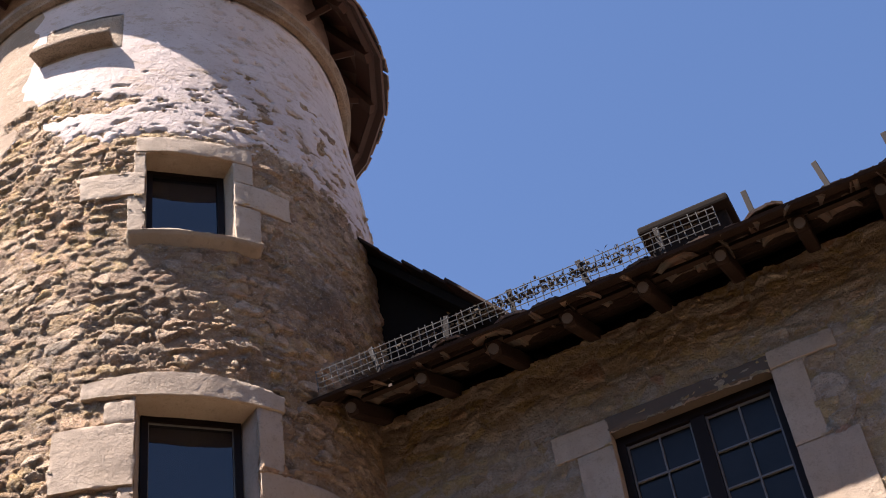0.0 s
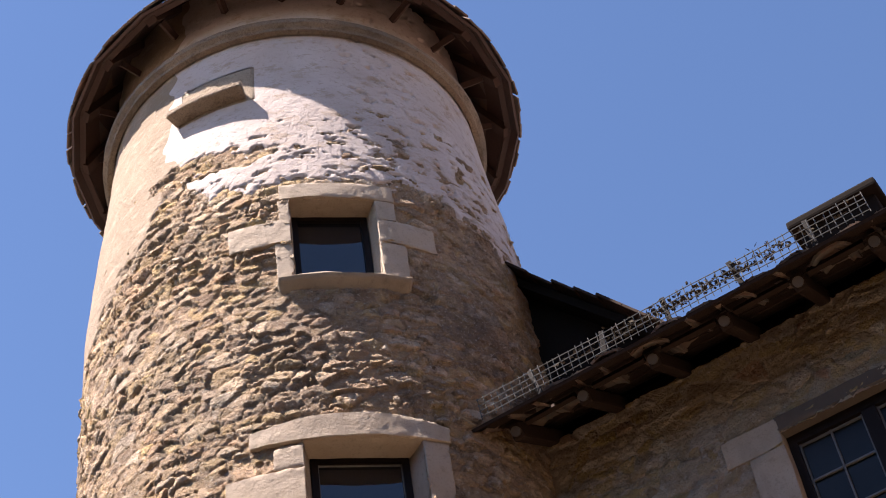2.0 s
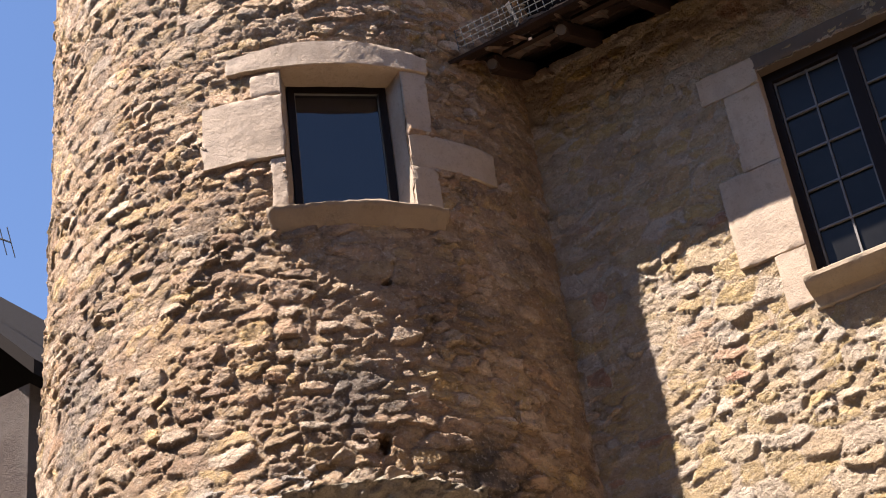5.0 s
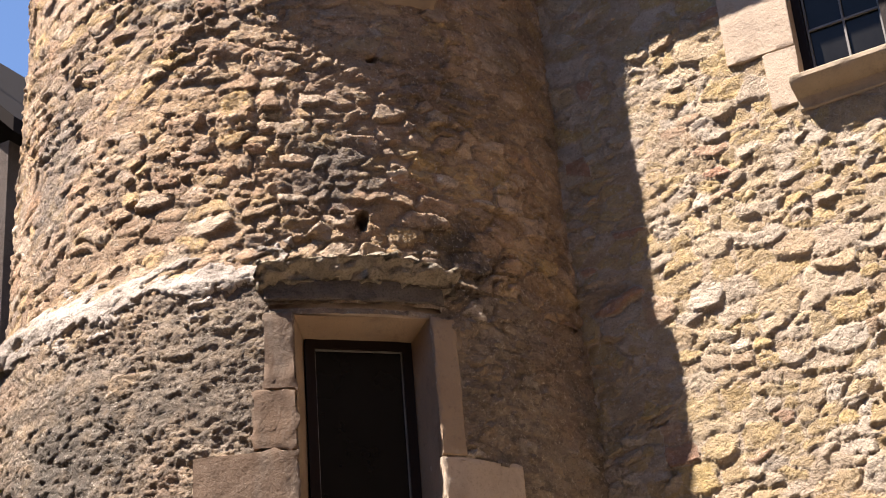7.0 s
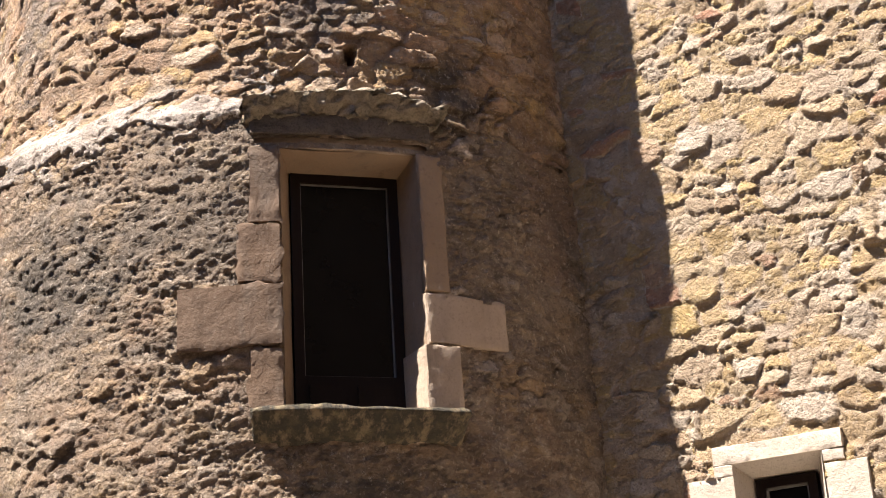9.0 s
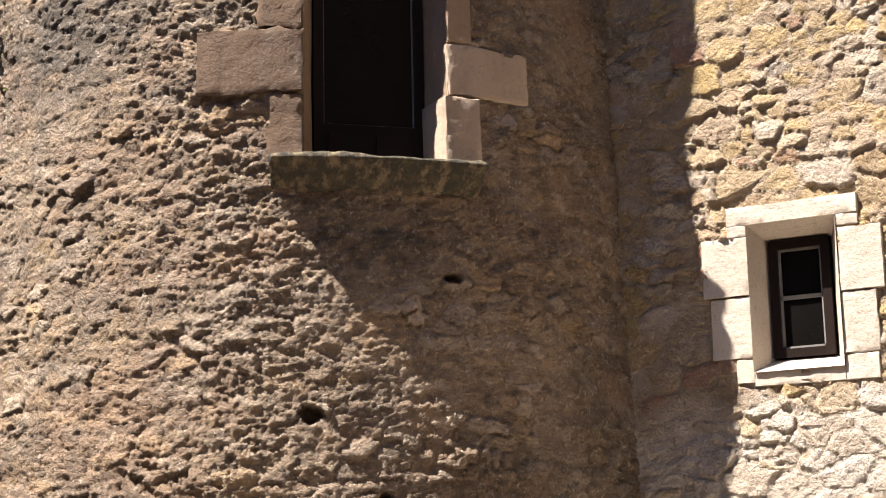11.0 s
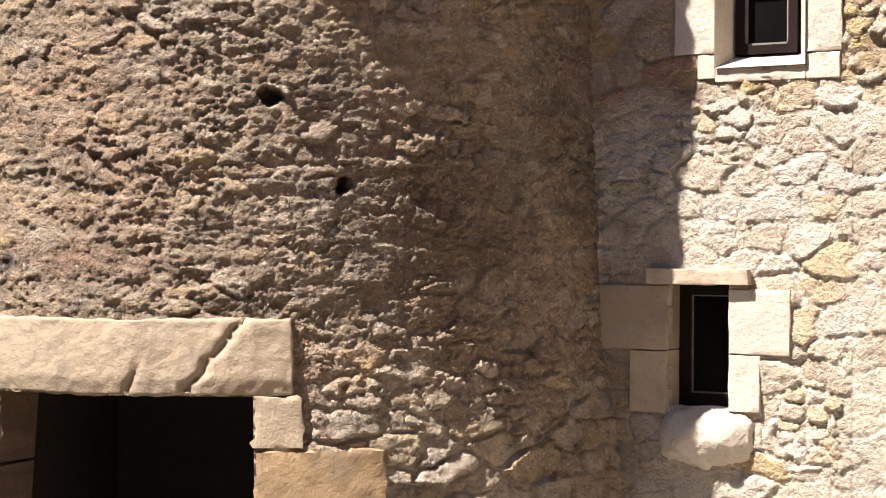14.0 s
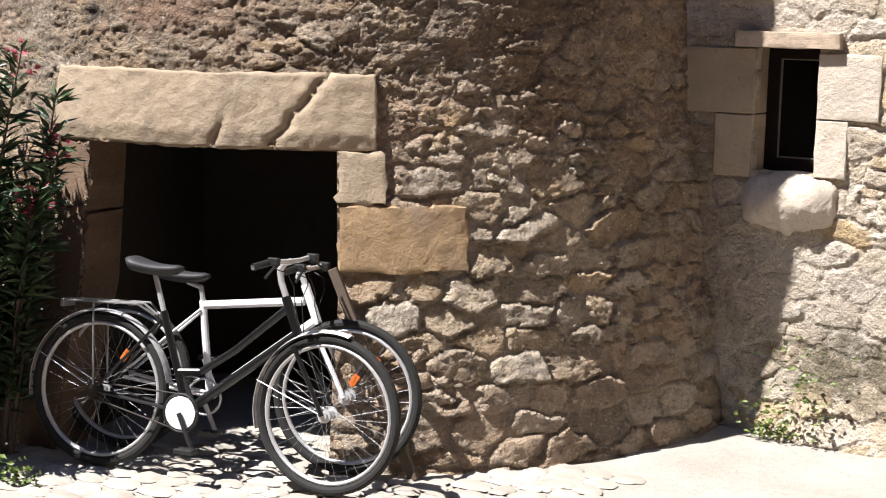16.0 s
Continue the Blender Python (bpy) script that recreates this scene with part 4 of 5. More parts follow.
for x0, x1, z0, z1 in ((-3.75, -2.9, -0.2, 8.9), (-2.9, -2.05, -0.2, 1.25), (-2.9, -2.05, 2.0, 2.9), (-2.9, -2.05, 3.9, 8.9), (-2.05, 6.0, -0.2, 6.5), (-2.05, -1.9, 6.5, 8.9), (-0.7, 6.0, 6.5, 8.9), (-1.9, -0.7, 8.25, 8.9)):
    box(bm, ((x0 + x1) / 2, WALL_Y + 0.33, (z0 + z1) / 2), (x1 - x0, 0.5, z1 - z0))
box(bm, (3.6, WALL_Y + 0.2, 4.35), (4.9, 0.36, 9.1))
part("wall_core", bm, house_mortar, house)
for k, (a, b, c, d, mat, out) in enumerate(h_blocks):
    v, f = ashlar(wall_at, a + 0.001, b - 0.001, c + 0.001, d - 0.001, out + 0.002, 0.24, 0.03, 0.003, 0.005, k * 2.3, None, 0.004)
    part("dressed_stone", mesh("dressed_stone", v, f, mat, "creased"), mat, house)
v, f = ashlar(wall_at, -2.88, -2.38, 1.03, 1.305, 0.10, 0.24, 0.022, 0.02, 0.022, 4.0, lambda s, t: -0.09 * (2 * s - 1) ** 4 - 0.07 * (2 * t - 1) ** 2, 0.03)
part("sill", mesh("sill", v, f, dressed_new, True), dressed_new, house, "rough rounded boulder used as a window sill")
v, f = ashlar(wall_at, -1.88, -0.80, 8.135, 8.25, 0.012, 0.24, 0.05, 0.01, 0.006, 1.0)
part("timber_lintel", mesh("timber_lintel", v, f, grey_wood, "creased"), grey_wood, house, "greyed timber window lintel")
v, f = ashlar(wall_at, -1.90, -0.72, 6.44, 6.60, 0.15, 0.24, 0.03, 0.008, 0.003, 1.0, lambda s, t: -0.13 * min(1.0, max(0.0, 0.66 - t) / 0.3) - (0.012 if 0.68 < t < 0.76 else 0))
part("sill", mesh("sill", v, f, lintel_stone, "creased"), lintel_stone, house, "moulded stone window sill")

# mullioned window with two casements of ten small panes
mw = local(wall_at, -1.34, 6.65, 0.12, 0.05)
win = part("window", bmesh.new(), dark_wood, house, "tall casement window with small leaded panes")
bm = bmesh.new()
for x0, x1, z0, z1 in ((-0.53, -0.47, 0, 1.49), (0.47, 0.53, 0, 1.49), (-0.045, 0.045, 0.06, 1.43), (-0.53, 0.53, -0.06, 0.0), (-0.47, 0.47, 0, 0.05), (-0.47, 0.47, 1.42, 1.49)):
    bar(bm, mw, x0, x1, z0, z1, -0.04, 0.04)
part("frame", bm, dark_wood, win)
for sx in (-1, 1):
    xc = sx * 0.2575
    bm = bmesh.new()
    bar(bm, mw, xc - 0.006, xc + 0.006, 0.06, 1.42, -0.015, 0.0)
    for e in (-0.205, 0.205):
        bar(bm, mw, xc + e - 0.006, xc + e + 0.006, 0.06, 1.42, -0.015, 0.0)
    for j in range(6):
        z = 0.07 + j * 0.268
        bar(bm, mw, xc - 0.2, xc + 0.2, z - 0.006, z + 0.006, -0.014, 0.001)
    part("glazing_lattice", bm, came_mat, win, "thin pale glazing bars")
    for j in range(5):
        for e in (-1, 1):
            bm = bmesh.new()
            c = xc + e * 0.1025
            tip = pose(0, 0, 0, random.uniform(-0.6, 0.6), 0, random.uniform(-0.6, 0.6))
            box(bm, mw @ Vector((c, 0.006, 0.07 + (j + 0.5) * 0.268)), (0.19, 0.004, 0.25), tip)
            part("pane", bm, old_pane_mat, win)
# dark sheet in place of the unlit room
bm = bmesh.new()
bar(bm, mw, -0.6, 0.6, -0.1, 1.6, 0.09, 0.12)
part("backing", bm, dark_inside, win)

# small window with splayed reveals
bm = bmesh.new()
o = [(-2.587, 3.0), (-2.13, 3.0), (-2.13, 3.748), (-2.587, 3.748)]
n4 = [(-2.53, 3.085), (-2.215, 3.085), (-2.215, 3.675), (-2.53, 3.675)]
a = [bm.verts.new((x, WALL_Y - 0.03, z)) for x, z in o]
b = [bm.verts.new((x, WALL_Y + 0.19, z)) for x, z in n4]
for i in range(4):
    bm.faces.new((a[i], a[(i + 1) % 4], b[(i + 1) % 4], b[i]))
part("reveal", bm, dressed_new, house, "splayed pale stone reveal")
ms = local(wall_at, -2.372, 3.08, 0.16, 0.05)
win = casement(house, ms, 0.315, 0.60, 0.045, dull_mat, 0.012, 0, "small two-pane window with grey glazing bars")
bm = bmesh.new()
bar(bm, ms, -0.115, 0.115, 0.295, 0.315, -0.012, 0.001)
part("glazing_bar", bm, putty_mat, win)
mc = local(wall_at, -2.67, 1.30, 0.20, 0.05)
win = casement(house, mc, 0.34, 0.64, 0.07, dull_mat, 0.006, 0, "narrow dark cellar window")

# eave: rafters, boards, broken tiles
for k in range(14):
    x = -3.31 + 0.498 * k
    bm = bmesh.new()
    a, b = Vector((x, 7.23, 8.62)), Vector((x, 8.4, 9.25))
    box(bm, (a + b) / 2, (0.085, 0.11, (b - a).length), (b - a).to_track_quat("Z", "X").to_matrix().to_4x4() @ pose(0, 0, 0, 0, 0, 90), 0.02)
    beam = part("rafter", bm, eave_wood, house)
    bm = bmesh.new()
    rod(bm, a - Vector((0, 0.014, 0.007)), a + Vector((0, 0.02, 0.01)), 0.034, 12)
    part("beam_end", bm, grey_wood, beam, "pale weathered end grain")
    bm = bmesh.new()
    box(bm, (x + 0.249, 7.27, 8.69), (0.37, 0.03, 0.05), pose(0, 0, 0, -25, 0, random.uniform(-1, 1)))
    part("eave_board", bm, eave_wood, house)
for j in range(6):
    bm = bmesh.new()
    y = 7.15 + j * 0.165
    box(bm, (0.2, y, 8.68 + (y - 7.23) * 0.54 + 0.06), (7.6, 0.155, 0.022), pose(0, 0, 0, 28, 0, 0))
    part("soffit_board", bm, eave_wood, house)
bm = bmesh.new()
box(bm, (1.2, 9.9, 10.20), (9.3, 5.9, 0.06), pose(0, 0, 0, 28, 0, 0))
box(bm, (1.2, 8.2, 9.05), (9.3, 0.25, 0.4))
part("roof", bm, roof_tile, house, "old clay tile roof")
bm = bmesh.new()
for i in range(5):
    t0 = -80 + 40 * i
    box(bm, (0.095 * math.sin(radians(t0)), 0, 0.018 * math.cos(radians(t0)) - 0.02), (0.066, 0.30, 0.016), pose(0, 0, 0, 0, t0 * 0.4, 0))
curve_tile = bpy.data.meshes.new("tile")
bm.to_mesh(curve_tile)
bm.free()
curve_tile.materials.append(roof_tile)
rnd = random.Random(3)
for row in range(2):
    for k in range(34):
        ob = new("tile", curve_tile)
        ob.parent = house
        ob.matrix_basis = pose(-3.35 + k * 0.205 + rnd.uniform(-0.03, 0.03), 7.245 + row * 0.2 + rnd.uniform(-0.04, 0.03), 8.765 + row * 0.10 + rnd.uniform(-0.012, 0.012), 28 + rnd.uniform(-6, 6), rnd.uniform(-8, 8), rnd.uniform(-10, 10))

# wire guard along the eave
guard = thing("wire_guard", "bent galvanised wire mesh guard along the roof edge", "guard")
rnd = random.Random(21)
x = -3.45
wires, k = bmesh.new(), 0
while x < -0.7:
    rod(wires, (x, 7.07 + 0.01 * rnd.random(), 8.70), (x + rnd.uniform(-0.01, 0.01), 7.04, 8.845 + rnd.uniform(-0.01, 0.015)), 0.0032, 5)
    x += 0.052
for z in (8.71, 8.75, 8.79, 8.83):
    pts = [(-3.45 + 0.3 * i, 7.06 - (z - 8.70) * 0.2, z + rnd.uniform(-0.006, 0.006)) for i in range(10)]
    for p, q in zip(pts, pts[1:]):
        rod(wires, p, q, 0.0032, 5)
part("wire_mesh", wires, wire_mat, guard)
for x in (-3.05, -2.55, -2.10, -1.62, -1.12, -0.55, -0.10, 0.32, 0.8):
    bm = bmesh.new()
    box(bm, (x, 7.09, 8.78), (0.035, 0.012, 0.22), pose(0, 0, 0, 8, rnd.uniform(-10, 10), rnd.uniform(-20, 20)), 0.003)
    part("post", bm, rust_mat, guard)

# chimney behind the eave
chimney = thing("chimney", "low brown rendered chimney with a flat tile cap", "chimney")
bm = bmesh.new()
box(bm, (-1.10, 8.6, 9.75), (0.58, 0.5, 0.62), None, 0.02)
part("chimney_body", bm, shade_black_wood, chimney)
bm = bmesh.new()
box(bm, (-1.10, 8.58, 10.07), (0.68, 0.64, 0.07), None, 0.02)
part("cap", bm, shade_black_wood, chimney)

# steep roof that leans against the tower behind the eave
lean = thing("lean_to_roof", "steep dark timber-lined roof abutting the tower", "roof")
a, b = Vector((-3.665, 9.65, 10.94)), Vector((-2.01, 9.65, 8.93))
turn = pose(0, 0, 0, 0, math.degrees(math.atan2(a.z - b.z, b.x - a.x)), 0)
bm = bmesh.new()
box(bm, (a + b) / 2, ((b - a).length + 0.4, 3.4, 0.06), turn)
part("boarding", bm, shade_black_wood, lean)
# added dark sheet that closes the black gap below the roof
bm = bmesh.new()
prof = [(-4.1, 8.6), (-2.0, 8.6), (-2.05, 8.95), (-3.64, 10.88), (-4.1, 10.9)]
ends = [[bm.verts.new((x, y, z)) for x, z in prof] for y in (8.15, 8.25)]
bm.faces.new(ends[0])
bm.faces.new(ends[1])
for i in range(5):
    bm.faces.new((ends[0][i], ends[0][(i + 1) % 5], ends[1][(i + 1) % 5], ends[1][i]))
part("gable_boarding", bm, shade_black_wood, lean)
rnd = random.Random(4)
for k in range(9):
    c = a + (b - a) * (k * 0.095)
    for row in range(1):
        bm = bmesh.new()
        box(bm, c + Vector((0.03, -1.66 + rnd.uniform(-0.03, 0.03), 0.05)), (0.27, 0.30, 0.02), turn @ pose(0, 0, 0, rnd.uniform(-3, 3), 3, 0), 0.004)
        part("tile", bm, eave_wood, lean)

# ---- unseen plain walls added behind and beside the camera to hold back skylight ----
for name, c, size in (("wall_south", (-1.5, -4.3, 5.0), (18, 0.5, 10.4)), ("wall_east", (4.0, -0.8, 6.0), (0.5, 6.4, 12.4)), ("wall_northeast", (4.0, 4.9, 9.0), (0.5, 5.0, 18.4)), ("wall_west", (-9.3, 0.9, 4.3), (0.5, 9.9, 9))):
    bm = bmesh.new()
    box(bm, c, size)
    me = bpy.data.meshes.new(name)
    bm.to_mesh(me)
    bm.free()
    me.materials.append(blocker_mat)
    tagged(new(name, me), "unseen plain wall added to block skylight", "wall", kind="structure")

# garden wall beside the tower
garden_mat = mortar_material("mossy garden wall", (0.30, 0.25, 0.18), (0.22, 0.19, 0.14), 0.6)


def garden_at(u, z, off=0.0):
    return Vector((u, 5.92 - off, z))


garden_wall = tagged(new("garden_wall"), "tall old garden wall with moss and pale coping", "wall")
made = sheet(lambda u, z, off: np.stack((u + 0 * off, 5.92 - off, z + 0 * off), -1), [-9.0 + 0.03 * i for i in range(107)], [-0.2 + 0.03 * i for i in range(188)], 1.0, lower_style)
part("masonry", dense_mesh("masonry", *made[:3], garden_mat), garden_mat, garden_wall)
bm = bmesh.new()
box(bm, (-7.45, 6.25, 2.65), (3.1, 0.5, 5.6))
part("core", bm, garden_mat, garden_wall)
v, f = ashlar(garden_at, -9, -5.83, 5.38, 5.50, 0.05, 0.5, 0.06, 0.03, 0.02, 2.2, None, 0.03)
part("coping", mesh("coping", v, f, cap_mortar, True), cap_mortar, garden_wall, "pale mortar coping")

# far house beyond the tower; its shaded side is in the dark colours
far_house = thing("far_house", "brown plastered house with a dark roof beyond the tower", "house")
bm = bmesh.new()
box(bm, (-13.6, 13.6, 5.2), (6.0, 6.0, 10.8))
far_render = mortar_material("brown plaster darkened for its shaded side", (0.07, 0.047, 0.034), (0.05, 0.034, 0.025), 0.3)
part("wall", bm, far_render, far_house)
bm = bmesh.new()
prof = [(-10.25, 10.62), (-13.6, 14.1), (-16.9, 10.62), (-16.9, 10.45), (-13.6, 13.93), (-10.25, 10.45)]
ends = [[bm.verts.new((x, y, z)) for x, z in prof] for y in (10.3, 16.9)]
bm.faces.new(ends[0])
bm.faces.new(ends[1])
for i in range(6):
    bm.faces.new((ends[0][i], ends[0][(i + 1) % 6], ends[1][(i + 1) % 6], ends[1][i]))
part("roof", bm, shade_black_wood, far_house, "tiled roof darkened for its shaded side")
antenna = thing("roof_antenna", "thin grey television aerial on a mast", "antenna")
bm = bmesh.new()
rod(bm, (-11.65, 10.85, 11.3), (-11.65, 10.85, 13.2), 0.018, 6)
part("mast", bm, wire_mat, antenna)
bm = bmesh.new()
rod(bm, (-12.0, 10.6, 13.3), (-11.35, 11.0, 12.9), 0.012, 5)
for i in range(9):
    c = Vector((-12.0, 10.6, 13.3)).lerp(Vector((-11.35, 11.0, 12.9)), i / 8)
    rod(bm, c - Vector((0.05, -0.12, 0.13)), c + Vector((0.05, -0.12, 0.13)), 0.006, 4)
part("boom", bm, wire_mat, antenna)

# ---- bicycles ----
black_paint = plain("scuffed black bicycle paint", (0.008, 0.008, 0.009), 0.28)
white_paint = plain("white bicycle paint", (0.72, 0.72, 0.74), 0.3, 0, 0.1)
silver = plain("brushed aluminium", (0.55, 0.55, 0.56), 0.4, 0.45, 0.15)
rubber = plain("black rubber", (0.012, 0.0115, 0.011), 0.85)
saddle_mat = plain("dark grey saddle vinyl", (0.022, 0.022, 0.025), 0.6)
white_plastic = plain("white plastic disc", (0.75, 0.75, 0.75), 0.45, 0, 0.08)
orange = plain("orange reflector", (0.55, 0.13, 0.02), 0.25)
black_plastic = plain("black plastic", (0.010, 0.010, 0.010), 0.5)
steel = plain("dull spoke steel", (0.30, 0.30, 0.30), 0.45, 0.6)
bright_metal = plain("polished mudguard metal", (0.74, 0.74, 0.75), 0.35, 0.15, 0.12)
oily = plain("oily dark steel", (0.035, 0.03, 0.026), 0.5, 0.5)


def hoop(bm, centre, radius, tube, a0=0.0, a1=360.0, segs=48, sides=8, squash=1.0):
    """A ring, or part of one, standing in the bicycle's plane."""
    closed = a1 - a0 >= 359
    count = segs if closed else segs + 1
    rows = []
    for i in range(count):
        a = radians(a0 + (a1 - a0) * i / segs)
        d = Vector((math.cos(a), 0, math.sin(a)))
        rows.append([bm.verts.new(Vector(centre) + d * (radius + tube * squash * math.cos(2 * math.pi * j / sides)) + Vector((0, tube * math.sin(2 * math.pi * j / sides), 0))) for j in range(sides)])
    for i in range(count if closed else count - 1):
        for j in range(sides):
            bm.faces.new((rows[i][j], rows[(i + 1) % count][j], rows[(i + 1) % count][(j + 1) % sides], rows[i][(j + 1) % sides]))
    return bm


def tube(bm, pts, r, sides=8):
    for p, q in zip(pts, pts[1:]):
        rod(bm, p, q, r, sides)
    for p in pts[1:-1]:
        bmesh.ops.create_icosphere(bm, subdivisions=1, radius=r * 1.02, matrix=Matrix.Translation(p))
    return bm


def wheel(parent, centre, m, sprocket):
    w = part("wheel", bmesh.new(), rubber, parent)
    w.matrix_basis = m
    part("tyre", hoop(bmesh.new(), (0, 0, 0), 0.325, 0.021, sides=10), rubber, w)
    part("rim", hoop(bmesh.new(), (0, 0, 0), 0.296, 0.012, squash=0.8), silver, w, "silver rim")
    bm = bmesh.new()
    rod(bm, (0, -0.05, 0), (0, 0.05, 0), 0.02, 12)
    rod(bm, (0, -0.035, 0), (0, -0.03, 0), 0.032, 14)
    rod(bm, (0, 0.03, 0), (0, 0.035, 0), 0.032, 14)
    part("hub", bm, silver, w)
    bm = bmesh.new()
    for i in range(32):
        a, s = 2 * math.pi * i / 32, (-1) ** i
        b = a + (0.75 if (i // 2) % 2 else -0.75)
        rod(bm, (0.03 * math.cos(b), 0.032 * s, 0.03 * math.sin(b)), (0.29 * math.cos(a), 0, 0.29 * math.sin(a)), 0.0008, 4)
    part("spoke_set", bm, steel, w)
    bm = bmesh.new()
    box(bm, (0.12, 0.0, 0.16), (0.03, 0.012, 0.055), pose(0, 0, 0, 0, 35, 0), 0.004)
    part("reflector", bm, orange, w)
    if sprocket:
        bm = bmesh.new()
        for i in range(5):
            rod(bm, (0, -0.045 - 0.005 * i, 0), (0, -0.042 - 0.005 * i, 0), 0.045 - 0.005 * i, 18)
        part("sprocket", bm, oily, w)
    return w


def bicycle(label, paint, step_through, saddle_z, fender, steer, rack):
    """Rear wheel's foot at the origin, pointing along x."""
    bike = thing("bicycle", label, "bicycle", "bicycles at the cellar door")
    R, B = 0.346, 1.11
    wheel(bike, None, Matrix.Translation((0, 0, R)), True)
    head_lo, head_hi = Vector((B - 0.155, 0, 0.66)), Vector((B - 0.225, 0, 0.83))
    turn = Matrix.Translation(head_lo) @ Matrix.Rotation(radians(steer), 4, (head_hi - head_lo).normalized()) @ Matrix.Translation(-head_lo)
    wheel(bike, None, turn @ Matrix.Translation((B, 0, R)), False)
    bb, seat = Vector((0.44, 0, 0.29)), Vector((0.30 if step_through else 0.385, 0, 0.72))
    cx = 0.30 - (saddle_z - 0.72) * 0.33
    bm = bmesh.new()
    rod(bm, bb, seat, 0.017, 10)
    rod(bm, head_lo, head_hi, 0.021, 10)
    if step_through:
        tube(bm, [head_hi - Vector((-0.01, 0, 0.05)), Vector((0.66, 0, 0.58)), Vector((0.50, 0, 0.47)), Vector((0.38, 0, 0.46))], 0.017, 10)
        rod(bm, head_lo + Vector((0, 0, 0.02)), bb, 0.021, 10)
    else:
        rod(bm, head_hi - Vector((0, 0, 0.075)), seat - Vector((-0.01, 0, 0.02)), 0.019, 10)
        rod(bm, head_lo + Vector((0, 0, 0.02)), bb, 0.022, 10)
    for s in (-1, 1):
        rod(bm, (0, 0.055 * s, R), bb + Vector((0, 0.03 * s, 0)), 0.009, 8)
        rod(bm, (0, 0.055 * s, R), seat + Vector((0, 0.02 * s, -0.04)), 0.007, 8)
    rod(bm, bb - Vector((0, 0.04, 0)), bb + Vector((0, 0.04, 0)), 0.022, 12)
    part("frame", bm, paint, bike)
    bm = bmesh.new()
    for s in (-1, 1):
        tube(bm, [turn @ (head_lo + Vector((0.01, 0.05 * s, -0.04))), turn @ Vector((B - 0.05, 0.055 * s, R + 0.10)), turn @ Vector((B, 0.055 * s, R))], 0.011, 8)
    rod(bm, turn @ (head_lo + Vector((0.01, -0.06, -0.04))), turn @ (head_lo + Vector((0.01, 0.06, -0.04))), 0.014, 8)
    part("fork", bm, paint, bike)
    bm = bmesh.new()
    tube(bm, [seat, seat + Vector((-0.012, 0, 0.06)), Vector((cx + 0.03, 0, saddle_z))] if not step_through else [seat, Vector((cx, 0, saddle_z))], 0.0125, 8)
    part("seat_post", bm, silver, bike)
    # saddle: wide at the back, narrow nose
    bm = bmesh.new()
    rows = []
    for i in range(11):
        t = i / 10
        half = 0.075 * (1 - t) ** 0.8 * min(1, 0.55 + t * 3) + 0.02
        zz = saddle_z + 0.035 + 0.02 * (1 - t) ** 2 - 0.012 * math.sin(t * 3.1)
        thick = 0.045 * (1 - 0.45 * t) * (0.5 if i in (0, 10) else 1)
        rows.append([bm.verts.new((cx - 0.13 + t * 0.27, half * math.cos(a) * (0.7 if i in (0, 10) else 1), zz + thick * math.sin(a) * (0.6 if math.sin(a) > 0 else 1))) for a in [2 * math.pi * j / 12 for j in range(12)]])
    for i in range(10):
        for j in range(12):
            bm.faces.new((rows[i][j], rows[i + 1][j], rows[i + 1][(j + 1) % 12], rows[i][(j + 1) % 12]))
    bm.faces.new(rows[0])
    bm.faces.new(rows[-1][::-1])
    saddle = part("saddle", bm, saddle_mat, bike, "padded dark grey saddle")
    for p in saddle.data.polygons:
        p.use_smooth = True
    # stem, bar, grips and levers
    top = head_hi + Vector((-0.03, 0, 0.10 if step_through else 0.02))
    bm = bmesh.new()
    tube(bm, [turn @ head_hi, turn @ (head_hi + Vector((-0.025, 0, 0.06))), turn @ (top + Vector((-0.005, 0, 0.01))), turn @ (top + Vector((0.015, 0, 0.042))), turn @ (top + Vector((0.05, 0, 0.055)))], 0.014, 10)
    part("stem", bm, silver, bike)
    bar_pts = [Vector((0.015, -0.26, 0.04)), Vector((0.045, -0.15, 0.06)), Vector((0.055, -0.06, 0.055)), Vector((0.055, 0.06, 0.055)), Vector((0.045, 0.15, 0.06)), Vector((0.015, 0.26, 0.04))]
    bm = bmesh.new()
    tube(bm, [turn @ (top + p) for p in bar_pts], 0.011, 8)
    part("handlebar", bm, silver, bike)
    for a, b in ((0, 1), (5, 4)):
        bm = bmesh.new()
        p, q = bar_pts[a], bar_pts[a].lerp(bar_pts[b], 0.85)
        rod(bm, turn @ (top + p), turn @ (top + q), 0.016, 10)
        part("grip", bm, black_plastic, bike)
        bm = bmesh.new()
        rod(bm, turn @ (top + q + Vector((0.03, 0, -0.01))), turn @ (top + p + Vector((0.06, 0, -0.04))), 0.006, 6)
        box(bm, turn @ (top + q + Vector((0.02, 0, 0.005))), (0.05, 0.03, 0.035), None, 0.006)
        part("brake_lever", bm, black_plastic, bike)
    for s in (-0.03, 0.03):
        bm = bmesh.new()
        tube(bm, [turn @ (top + Vector((0.03, s * 4, 0.03))), turn @ (top + Vector((0.085, s * 3, 0.01))), turn @ (top + Vector((0.10, s * 2, -0.05))), turn @ (top + Vector((0.09, s, -0.11))), head_lo + Vector((0.02, s * 0.5, -0.02))], 0.0025, 5)
        part("brake_cable", bm, black_plastic, bike)
    # cranks
    bm = bmesh.new()
    hoop(bm, (0, 0, 0), 0.082, 0.006, segs=36)
    ring = part("chainring", bm, black_plastic if step_through else silver, bike)
    ring.matrix_basis = Matrix.Translation(bb + Vector((0, -0.055, 0)))
    if step_through:
        bm = bmesh.new()
